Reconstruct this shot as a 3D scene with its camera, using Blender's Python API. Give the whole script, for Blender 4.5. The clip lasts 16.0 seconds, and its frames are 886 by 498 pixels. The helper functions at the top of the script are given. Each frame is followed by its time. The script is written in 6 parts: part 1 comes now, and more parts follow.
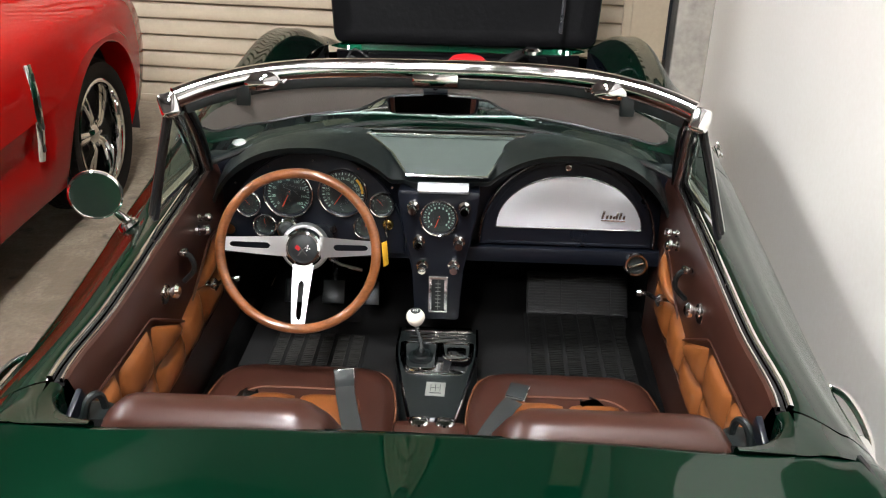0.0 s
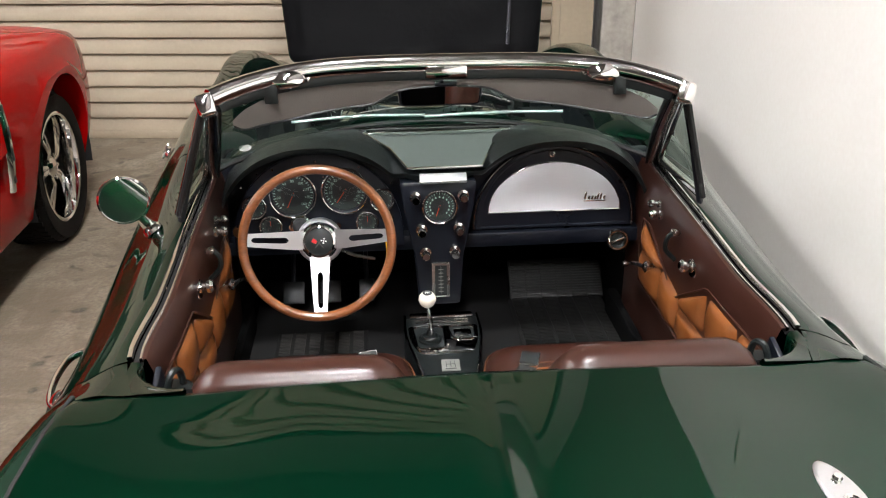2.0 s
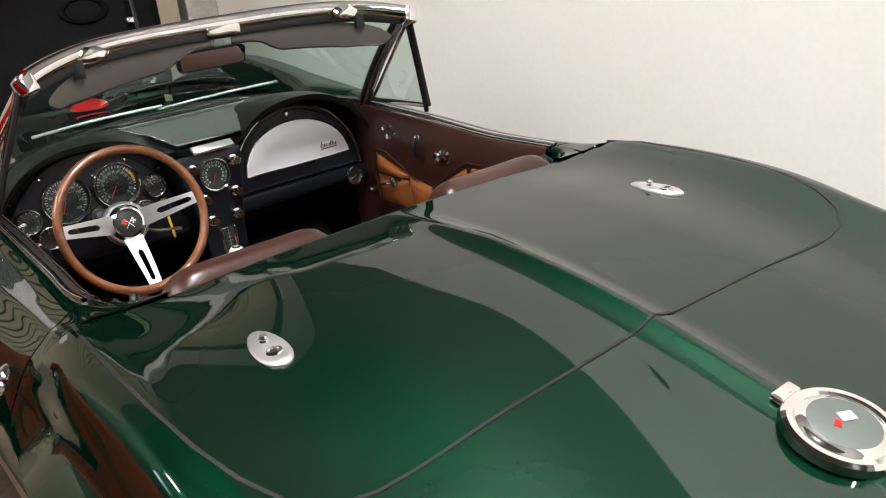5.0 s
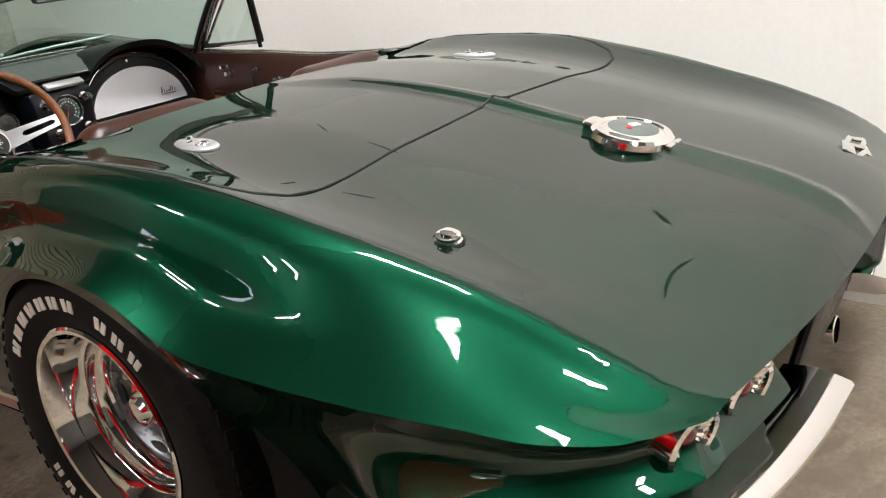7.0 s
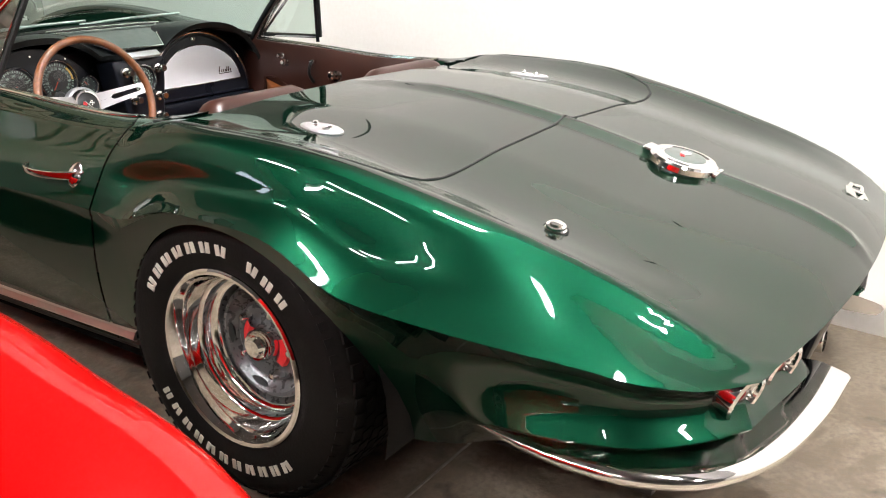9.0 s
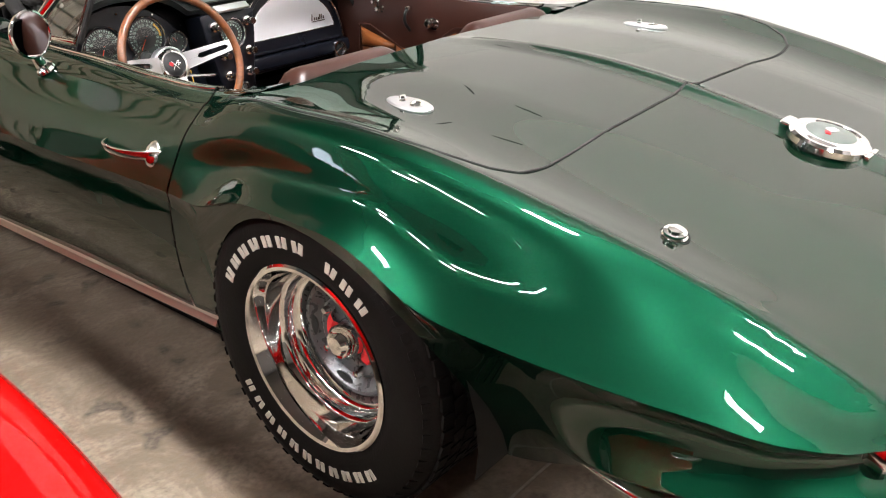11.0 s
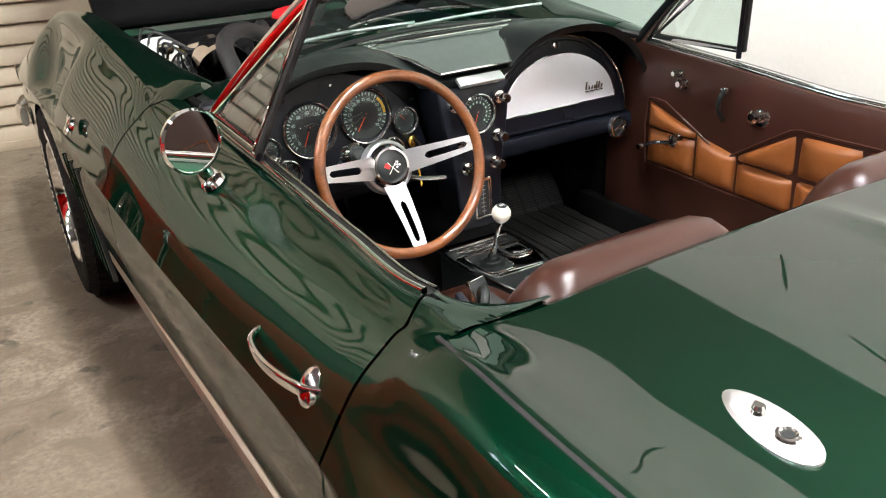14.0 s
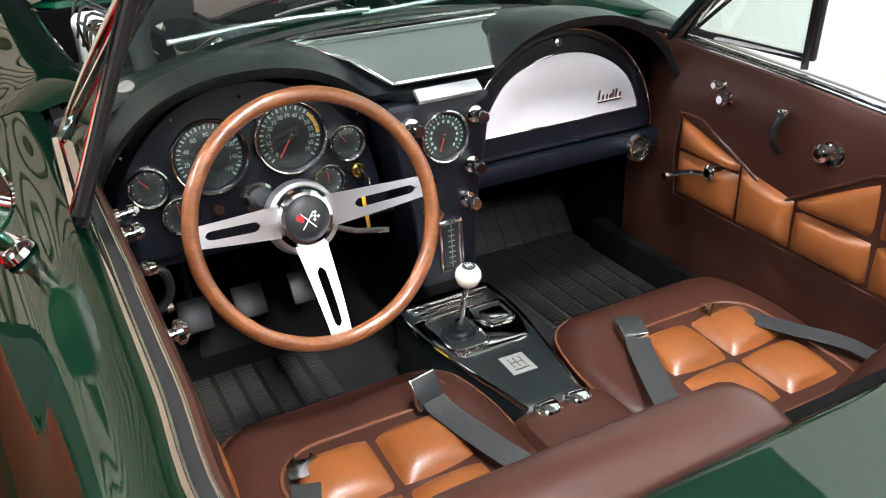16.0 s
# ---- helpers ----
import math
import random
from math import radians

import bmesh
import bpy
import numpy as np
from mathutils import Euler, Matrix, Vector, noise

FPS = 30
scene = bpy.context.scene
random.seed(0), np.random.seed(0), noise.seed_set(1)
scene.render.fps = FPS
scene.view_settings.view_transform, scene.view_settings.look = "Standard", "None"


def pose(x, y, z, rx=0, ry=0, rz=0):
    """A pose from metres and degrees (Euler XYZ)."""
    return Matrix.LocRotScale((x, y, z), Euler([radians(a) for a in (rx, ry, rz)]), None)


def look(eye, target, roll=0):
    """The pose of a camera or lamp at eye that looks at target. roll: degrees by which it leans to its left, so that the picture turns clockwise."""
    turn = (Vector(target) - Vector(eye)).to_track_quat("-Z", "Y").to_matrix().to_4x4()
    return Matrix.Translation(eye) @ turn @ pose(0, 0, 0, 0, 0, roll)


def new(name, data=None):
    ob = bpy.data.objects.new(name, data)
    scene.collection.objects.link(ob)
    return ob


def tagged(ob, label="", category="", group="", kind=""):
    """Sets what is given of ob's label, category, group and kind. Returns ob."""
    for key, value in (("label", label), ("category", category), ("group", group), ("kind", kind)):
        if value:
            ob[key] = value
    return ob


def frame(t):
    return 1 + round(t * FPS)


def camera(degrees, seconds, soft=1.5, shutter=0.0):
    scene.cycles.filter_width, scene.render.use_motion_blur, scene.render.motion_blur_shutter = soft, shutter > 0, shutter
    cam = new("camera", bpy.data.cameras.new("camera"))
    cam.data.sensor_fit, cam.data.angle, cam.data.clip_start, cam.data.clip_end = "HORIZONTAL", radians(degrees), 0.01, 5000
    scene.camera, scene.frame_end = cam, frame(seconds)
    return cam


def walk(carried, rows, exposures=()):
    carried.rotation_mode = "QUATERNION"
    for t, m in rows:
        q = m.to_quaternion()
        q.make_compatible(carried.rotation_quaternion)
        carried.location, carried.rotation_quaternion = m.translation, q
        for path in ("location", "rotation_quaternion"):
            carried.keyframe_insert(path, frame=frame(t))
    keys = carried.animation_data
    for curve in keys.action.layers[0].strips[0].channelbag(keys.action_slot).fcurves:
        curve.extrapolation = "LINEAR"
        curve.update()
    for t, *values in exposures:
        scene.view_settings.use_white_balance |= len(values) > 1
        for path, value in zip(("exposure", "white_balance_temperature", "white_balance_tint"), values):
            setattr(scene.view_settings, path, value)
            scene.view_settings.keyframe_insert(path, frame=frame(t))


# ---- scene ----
cam = camera(55.4, 16.0, 1.1)
PATH = [
    (0, (0.084, -0.721, 1.648), (0.022, 1.069, 0.758), 1.1),
    (0.5, (-0.011, -0.691, 1.663), (-0.04, 1.095, 0.764), 0.9),
    (1, (-0.088, -0.717, 1.656), (-0.06, 1.074, 0.766), 0.1),
    (1.5, (-0.12, -0.792, 1.636), (-0.03, 1.013, 0.778), -0.5),
    (2, (-0.167, -0.915, 1.6), (-0.021, 0.904, 0.781), -0.4),
    (2.5, (-0.256, -0.993, 1.563), (-0.063, 0.841, 0.787), -2.0),
    (3, (-0.404, -1.054, 1.513), (-0.057, 0.774, 0.78), -3.4),
    (3.5, (-0.498, -1.165, 1.46), (0.091, 0.623, 0.786), -3.1),
    (4, (-0.588, -1.159, 1.411), (0.18, 0.565, 0.748), -5.1),
    (4.2, (-0.661, -1.126, 1.399), (0.182, 0.558, 0.725), -5.9),
    (6.3, (-1.377, -1.261, 1.206), (0.037, -0.002, 0.562), -6.4),
    (6.5, (-1.413, -1.298, 1.161), (0.027, -0.056, 0.539), -7.2),
    (7, (-1.483, -1.352, 1.062), (-0.008, -0.177, 0.396), -8.4),
    (7.5, (-1.641, -1.354, 1.041), (-0.156, -0.239, 0.299), -6.4),
    (8, (-1.756, -1.326, 1.068), (-0.25, -0.25, 0.31), -3.2),
    (8.5, (-1.876, -1.304, 1.095), (-0.33, -0.243, 0.399), -1.6),
    (8.7, (-1.907, -1.302, 1.121), (-0.348, -0.239, 0.456), -1.2),
    (10.8, (-1.712, -1.205, 1.203), (-0.337, -0.006, 0.382), -3.0),
    (11, (-1.703, -1.18, 1.212), (-0.361, 0.053, 0.387), -3.4),
    (11.5, (-1.634, -1.069, 1.235), (-0.389, 0.245, 0.386), -4.9),
    (12, (-1.553, -0.947, 1.252), (-0.402, 0.421, 0.356), -5.2),
    (12.5, (-1.403, -0.87, 1.271), (-0.356, 0.557, 0.34), -3.4),
    (13, (-1.297, -0.786, 1.287), (-0.365, 0.738, 0.387), -1.6),
    (13.5, (-1.214, -0.608, 1.31), (-0.307, 0.957, 0.456), -2.1),
    (14, (-1.127, -0.44, 1.317), (-0.215, 1.131, 0.481), -2.8),
    (14.5, (-1.005, -0.319, 1.328), (-0.118, 1.258, 0.475), -3.4),
    (15, (-0.885, -0.206, 1.328), (-0.03, 1.376, 0.452), -2.7),
    (15.5, (-0.78, -0.115, 1.313), (0.057, 1.463, 0.412), -2.2),
    (16, (-0.694, -0.034, 1.266), (0.12, 1.55, 0.356), -2.1),
]
walk(cam, [(t, look(eye, target, roll)) for t, eye, target, roll in PATH],
     [(0, 0.07, 6300, 9), (1, -0.10, 6350, 10), (2, -0.04, 6350, 10), (3.5, -0.25, 6400, 9), (4, -0.35, 6450, 10), (6.5, -0.41, 6500, 11), (7, -0.39, 6500, 11), (7.5, -0.11, 6500, 10), (8, 0.02, 6500, 12),
      (8.5, 0.08, 6500, 12), (11, 0.16, 6500, 13), (11.5, 0.33, 6500, 13), (12.5, 0.47, 6500, 11), (13, 0.38, 6500, 10), (14, 0.28, 6450, 9), (14.5, 0.23, 6400, 9), (15, 0.31, 6300, 9), (16, 0.49, 6100, 10)])


# ---- world, lamps, exposure ----
world = bpy.data.worlds.new("world")
scene.world = world
world.use_nodes = True
world.node_tree.nodes["Background"].inputs[0].default_value = (0.9, 0.92, 1.0, 1)
world.node_tree.nodes["Background"].inputs[1].default_value = 0.02


# the room stands a little askew to the car: origin in the corner of shutter and side wall
ROOM = pose(1.42, 4.22, 0, 0, 0, -6.5)
CEIL = 5.0


# ---- materials ----
def mat(name, color, rough=0.5, metal=0.0, coat=0.0, bump=0.0, scale=50.0, vary=0.0, vscale=4.0, dark=None, spec=0.5, coat_rough=0.03,
        rvary=0.0, emit=0.0, trans=0.0, ior=1.5, detail=6.0, stretch=(1, 1, 1), rand=0.0, sheen=0.0):
    m = bpy.data.materials.new(name)
    m.use_nodes = True
    nt = m.node_tree
    b = nt.nodes["Principled BSDF"]
    b.inputs["Base Color"].default_value = (*color, 1)
    b.inputs["Roughness"].default_value = rough
    b.inputs["Metallic"].default_value = metal
    b.inputs["Coat Weight"].default_value = coat
    b.inputs["Coat Roughness"].default_value = coat_rough
    b.inputs["Specular IOR Level"].default_value = spec
    b.inputs["IOR"].default_value = ior
    b.inputs["Transmission Weight"].default_value = trans
    b.inputs["Sheen Weight"].default_value = sheen
    if emit:
        b.inputs["Emission Color"].default_value = (*color, 1)
        b.inputs["Emission Strength"].default_value = emit
    if not (bump or vary or rvary or rand):
        return m
    tc = nt.nodes.new("ShaderNodeTexCoord")
    mp = nt.nodes.new("ShaderNodeMapping")
    mp.inputs["Scale"].default_value = stretch
    nt.links.new(tc.outputs["Object"], mp.inputs["Vector"])

    def noise_node(s, d):
        n = nt.nodes.new("ShaderNodeTexNoise")
        n.inputs["Scale"].default_value = s
        n.inputs["Detail"].default_value = d
        nt.links.new(mp.outputs[0], n.inputs["Vector"])
        return n
    if vary:
        n1, n2 = noise_node(vscale, 4), noise_node(scale, detail)
        mixf = nt.nodes.new("ShaderNodeMath")
        mixf.operation = "MULTIPLY_ADD"
        nt.links.new(n2.outputs[0], mixf.inputs[0])
        mixf.inputs[1].default_value = 0.45
        half = nt.nodes.new("ShaderNodeMath")
        half.operation = "MULTIPLY"
        half.inputs[1].default_value = 0.55
        nt.links.new(n1.outputs[0], half.inputs[0])
        nt.links.new(half.outputs[0], mixf.inputs[2])
        ramp = nt.nodes.new("ShaderNodeMapRange")
        ramp.inputs[1].default_value, ramp.inputs[2].default_value = 0.32, 0.68
        nt.links.new(mixf.outputs[0], ramp.inputs[0])
        mix = nt.nodes.new("ShaderNodeMix")
        mix.data_type = "RGBA"
        d = dark or tuple(c * (1 - vary) for c in color)
        mix.inputs[6].default_value = (*d, 1)
        mix.inputs[7].default_value = (*color, 1)
        nt.links.new(ramp.outputs[0], mix.inputs[0])
        nt.links.new(mix.outputs[2], b.inputs["Base Color"])
    if rvary:
        n3 = noise_node(vscale * 2.3, 5)
        mr = nt.nodes.new("ShaderNodeMapRange")
        mr.inputs[1].default_value, mr.inputs[2].default_value = 0.3, 0.7
        mr.inputs[3].default_value, mr.inputs[4].default_value = max(rough - rvary, 0.0), rough + rvary
        nt.links.new(n3.outputs[0], mr.inputs[0])
        nt.links.new(mr.outputs[0], b.inputs["Roughness"])
    if bump:
        n4 = noise_node(scale, detail)
        bp = nt.nodes.new("ShaderNodeBump")
        bp.inputs["Strength"].default_value = 1.0
        bp.inputs["Distance"].default_value = bump
        nt.links.new(n4.outputs[0], bp.inputs["Height"])
        nt.links.new(bp.outputs[0], b.inputs["Normal"])
    return m


GREEN = mat("green_metallic_paint", (0.0013, 0.031, 0.0145), 0.42, 0.9, coat=1.0, coat_rough=0.006, vary=0.06, vscale=2.5, scale=9)
GREEN.node_tree.nodes["Principled BSDF"].inputs["Specular Tint"].default_value = (0.08, 0.28, 0.19, 1)
GREEN.node_tree.nodes["Principled BSDF"].inputs["Coat IOR"].default_value = 1.55
RED = mat("red_paint", (0.36, 0.0020, 0.0020), 0.4, 0.0, spec=0.0, coat=0.6, coat_rough=0.02, vary=0.05, vscale=3)
CHROME = mat("chrome", (0.82, 0.81, 0.79), 0.06, 1.0, rvary=0.04, vscale=12)
BRUSHED = mat("brushed_aluminium", (0.72, 0.72, 0.73), 0.42, 1.0, bump=0.0002, scale=220, rvary=0.06, stretch=(1, 6, 1))
SATIN = mat("satin_silver", (0.88, 0.885, 0.92), 0.42, 0.35, rvary=0.05, vscale=20)
STEEL = mat("grey_wheel_paint", (0.10, 0.107, 0.11), 0.30, 0.5, rvary=0.08, vscale=30)
BLACK = mat("black_vinyl", (0.006, 0.0085, 0.0085), 0.36, spec=0.45, bump=0.0003, scale=700, rvary=0.08, vscale=8)
DASH = mat("black_dash_paint", (0.0045, 0.006, 0.010), 0.32, spec=0.35, bump=0.00015, scale=600, rvary=0.06)
HOODB = mat("black_hood_lining", (0.003, 0.003, 0.0035), 0.55, spec=0.04, bump=0.002, scale=30, rvary=0.1)
CARPET = mat("black_carpet", (0.0035, 0.0035, 0.0035), 0.95, bump=0.006, scale=900, vary=0.5, vscale=9, spec=0.1)
RUBBER = mat("black_rubber", (0.005, 0.005, 0.005), 0.62, bump=0.0008, scale=260, vary=0.3, vscale=10)
TYRE = mat("tyre_rubber", (0.0055, 0.0048, 0.0043), 0.68, spec=0.16, bump=0.0008, scale=180, vary=0.35, vscale=12)
WHITE = mat("white_rubber", (0.58, 0.56, 0.48), 0.6, vary=0.12, vscale=40)
BROWN = mat("brown_leather", (0.043, 0.0152, 0.0100), 0.30, bump=0.0002, scale=300, vary=0.28, vscale=7)
TAN = mat("tan_leather", (0.22, 0.070, 0.017), 0.32, bump=0.0003, scale=300, vary=0.30, vscale=11)
STITCH = mat("dark_tan_piping", (0.105, 0.034, 0.013), 0.5, vary=0.2, vscale=30)
WOOD = mat("varnished_wood", (0.25, 0.084, 0.026), 0.28, coat=0.8, coat_rough=0.08, vary=0.60, vscale=16, scale=120, bump=0.0004, stretch=(1, 1, 3))
DIAL = mat("black_dial", (0.013, 0.016, 0.016), 0.45)
MARK = mat("pale_green_marks", (0.40, 0.56, 0.48), 0.6)
BAND = mat("grey_green_dial_band", (0.024, 0.034, 0.031), 0.5)
NEEDLE = mat("orange_needle", (0.75, 0.07, 0.02), 0.5)
YELLOW = mat("yellow_mark", (0.75, 0.42, 0.03), 0.5)
BRASS = mat("brass", (0.72, 0.5, 0.16), 0.25, 1.0)
IVORY = mat("ivory_plastic", (0.78, 0.74, 0.62), 0.25, coat=0.5)
BELT = mat("grey_webbing", (0.017, 0.019, 0.018), 0.7, bump=0.001, scale=500, vary=0.3, vscale=30)
REDLENS = mat("red_lens", (0.14, 0.003, 0.006), 0.12, coat=1.0)
REDCAL = mat("red_brake_paint", (0.6, 0.015, 0.02), 0.35)
CASTIRON = mat("engine_metal", (0.16, 0.16, 0.16), 0.4, 0.8, bump=0.002, scale=90, vary=0.5, vscale=20)
GRILLE = mat("grey_green_grille", (0.18, 0.215, 0.20), 0.38, 0.7, rvary=0.06, vscale=20)
VISOR = mat("visor_vinyl", (0.15, 0.137, 0.123), 0.35, bump=0.0006, scale=400, vary=0.2, vscale=9)
PLATE = mat("grey_label", (0.24, 0.245, 0.225), 0.5, 0.3, vary=0.1, vscale=60)
PAPER = mat("white_paper", (0.75, 0.75, 0.72), 0.7)
GLASSM = mat("clear_glass", (0.93, 0.98, 0.96), 0.0, trans=1.0, ior=1.02, spec=0.5)
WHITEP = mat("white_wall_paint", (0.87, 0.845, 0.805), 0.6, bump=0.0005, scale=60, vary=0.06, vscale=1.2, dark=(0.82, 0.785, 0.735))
SHUT = mat("beige_shutter_paint", (0.44, 0.365, 0.265), 0.5, vary=0.14, vscale=1.5, rvary=0.08)
CONC = mat("pillar_concrete", (0.45, 0.42, 0.37), 0.85, bump=0.006, scale=25, vary=0.4, vscale=9)
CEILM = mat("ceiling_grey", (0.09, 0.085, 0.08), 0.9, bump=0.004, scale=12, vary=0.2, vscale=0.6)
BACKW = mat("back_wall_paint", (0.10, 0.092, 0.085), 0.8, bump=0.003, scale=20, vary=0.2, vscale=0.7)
TUBE = mat("lit_tube", (1.0, 0.972, 0.955), 0.5, emit=450.0)
ENAMEL = mat("white_enamel", (0.75, 0.75, 0.74), 0.4)


def glass(name, tint, rough=0.0, reflect=1.0):
    """Thin pane: see-through, with a Fresnel reflection."""
    m = bpy.data.materials.new(name)
    m.use_nodes = True
    nt = m.node_tree
    nt.nodes.remove(nt.nodes["Principled BSDF"])
    out = nt.nodes["Material Output"]
    tr, gl, mx, lw, pw, ad = (nt.nodes.new(k) for k in ("ShaderNodeBsdfTransparent", "ShaderNodeBsdfGlossy", "ShaderNodeMixShader", "ShaderNodeLayerWeight", "ShaderNodeMath", "ShaderNodeMath"))
    tr.inputs[0].default_value = (*tint, 1)
    gl.inputs["Roughness"].default_value = rough
    gl.inputs["Color"].default_value = (reflect, reflect, reflect, 1)
    lw.inputs[0].default_value = 0.5
    pw.operation, ad.operation = "POWER", "MULTIPLY_ADD"
    pw.inputs[1].default_value = 4.0
    ad.inputs[1].default_value, ad.inputs[2].default_value = 0.92, 0.07
    nt.links.new(lw.outputs["Facing"], pw.inputs[0])
    nt.links.new(pw.outputs[0], ad.inputs[0])
    nt.links.new(ad.outputs[0], mx.inputs[0])
    nt.links.new(tr.outputs[0], mx.inputs[1])
    nt.links.new(gl.outputs[0], mx.inputs[2])
    nt.links.new(mx.outputs[0], out.inputs[0])
    return m


PANE = glass("tinted_windscreen_glass", (0.62, 0.80, 0.74))
VPANE = glass("vent_window_glass", (0.72, 0.86, 0.80))
COVER = glass("gauge_cover_glass", (0.97, 0.98, 0.975), 0.0, 0.6)


def floor_material():
    m = bpy.data.materials.new("stained_concrete_floor")
    m.use_nodes = True
    nt = m.node_tree
    b = nt.nodes["Principled BSDF"]
    tc = nt.nodes.new("ShaderNodeTexCoord")

    def tex(s, d, rough=0.55, dist=0.0):
        n = nt.nodes.new("ShaderNodeTexNoise")
        n.inputs["Scale"].default_value, n.inputs["Detail"].default_value = s, d
        n.inputs["Roughness"].default_value, n.inputs["Distortion"].default_value = rough, dist
        nt.links.new(tc.outputs["Object"], n.inputs["Vector"])
        return n

    def ramp(n, lo, hi):
        r = nt.nodes.new("ShaderNodeMapRange")
        r.inputs[1].default_value, r.inputs[2].default_value = lo, hi
        nt.links.new(n.outputs[0], r.inputs[0])
        return r

    def mix(fac, a, bb, kind="MIX"):
        x = nt.nodes.new("ShaderNodeMix")
        x.data_type, x.blend_type = "RGBA", kind
        nt.links.new(fac.outputs[0], x.inputs[0])
        for i, v in ((6, a), (7, bb)):
            if isinstance(v, tuple):
                x.inputs[i].default_value = (*v, 1)
            else:
                nt.links.new(v.outputs[2], x.inputs[i])
        return x
    base = mix(ramp(tex(1.6, 6, 0.6, 0.6), 0.35, 0.65), (0.215, 0.177, 0.130), (0.37, 0.31, 0.235))
    cloud = mix(ramp(tex(5.5, 7, 0.6, 1.2), 0.42, 0.60), (0.19, 0.15, 0.105), base)
    spots = mix(ramp(tex(9.0, 3, 0.4, 0.3), 0.62, 0.70), cloud, (0.085, 0.068, 0.05))
    fine = mix(ramp(tex(60, 5), 0.25, 0.6), (0.17, 0.14, 0.105), spots)
    nt.links.new(fine.outputs[2], b.inputs["Base Color"])
    rr = ramp(tex(3, 5), 0.3, 0.7)
    rr.inputs[3].default_value, rr.inputs[4].default_value = 0.42, 0.62
    nt.links.new(rr.outputs[0], b.inputs["Roughness"])
    bp = nt.nodes.new("ShaderNodeBump")
    bp.inputs["Distance"].default_value = 0.004
    nt.links.new(tex(40, 8).outputs[0], bp.inputs["Height"])
    nt.links.new(bp.outputs[0], b.inputs["Normal"])
    return m


FLOOR = floor_material()


# ---- building helpers ----
def thing(name, at, label, category, group=""):
    ob = new(name)
    ob.location = at
    ob.empty_display_size = 0.1
    return tagged(ob, label, category, group)


def world_at(ob):
    v = Vector((0, 0, 0))
    while ob:
        v += ob.location
        ob = ob.parent
    return v


def part(name, bm, material, parent=None, label="", smooth=True, angle=35):
    """Links a bmesh in world coordinates as one mesh object under a thing or part."""
    bmesh.ops.recalc_face_normals(bm, faces=bm.faces[:])
    me = bpy.data.meshes.new(name)
    if parent:
        bmesh.ops.translate(bm, verts=bm.verts[:], vec=-world_at(parent))
    if smooth:
        for f in bm.faces:
            f.smooth = True
        for e in bm.edges:
            if len(e.link_faces) == 2 and e.calc_face_angle(0) > radians(angle):
                e.smooth = False
    bm.to_mesh(me)
    bm.free()
    for m in (material if isinstance(material, (list, tuple)) else [material]):
        me.materials.append(m)
    ob = new(name, me)
    ob.parent = parent
    return tagged(ob, label)


def merge(a, b):
    """Adds bmesh b to a."""
    me = bpy.data.meshes.new("tmp")
    b.to_mesh(me)
    b.free()
    a.from_mesh(me)
    bpy.data.meshes.remove(me)
    return a


def box(size, m=Matrix(), bevel=0.0, bm=None, seg=2):
    b = bmesh.new()
    bmesh.ops.create_cube(b, size=1)
    bmesh.ops.scale(b, vec=size, verts=b.verts[:])
    if bevel:
        bmesh.ops.bevel(b, geom=b.edges[:], offset=bevel, segments=seg, profile=0.5, affect="EDGES")
    bmesh.ops.transform(b, matrix=m, verts=b.verts[:])
    return merge(bm, b) if bm else b


def lathe(profile, m=Matrix(), n=32, bm=None, a0=0.0, a1=360.0):
    """Turns a profile of (radius, height) about the local z axis."""
    b = bmesh.new()
    full = abs(a1 - a0) >= 359.9
    rings = []
    count = n if full else n + 1
    for i in range(count):
        a = radians(a0 + (a1 - a0) * i / n)
        rings.append([b.verts.new((r * math.cos(a), r * math.sin(a), h)) for r, h in profile])
    for i in range(n):
        p, q = rings[i], rings[(i + 1) % count]
        for k in range(len(profile) - 1):
            vs = [p[k], q[k], q[k + 1], p[k + 1]]
            if profile[k][0] < 1e-6:
                vs = [p[k], q[k + 1], p[k + 1]]
            elif profile[k + 1][0] < 1e-6:
                vs = [p[k], q[k], p[k + 1]]
            b.faces.new(vs)
    bmesh.ops.remove_doubles(b, verts=b.verts[:], dist=1e-6)
    bmesh.ops.transform(b, matrix=m, verts=b.verts[:])
    return merge(bm, b) if bm else b


def loft(rows, closed=False, cap=False, bm=None):
    """A skin over rows of points."""
    b = bmesh.new()
    vs = [[b.verts.new(p) for p in row] for row in rows]
    n = len(rows[0])
    for r in range(len(rows) - 1):
        for k in range(n if closed else n - 1):
            k2 = (k + 1) % n
            try:
                b.faces.new((vs[r][k], vs[r][k2], vs[r + 1][k2], vs[r + 1][k]))
            except ValueError:
                pass
    if cap:
        for row in (vs[0], vs[-1]):
            b.faces.new(row)
    return merge(bm, b) if bm else b


def spline(pts, n):
    """n points along a Catmull-Rom curve through pts."""
    P = [Vector(p) for p in pts]
    P = [2 * P[0] - P[1]] + P + [2 * P[-1] - P[-2]]
    segs = len(P) - 3
    out = []
    for i in range(n):
        u = i / (n - 1) * segs
        k = min(int(u), segs - 1)
        t = u - k
        a, b, c, d = P[k:k + 4]
        out.append(0.5 * (2 * b + (c - a) * t + (2 * a - 5 * b + 4 * c - d) * t * t + (3 * b - a - 3 * c + d) * t ** 3))
    return out


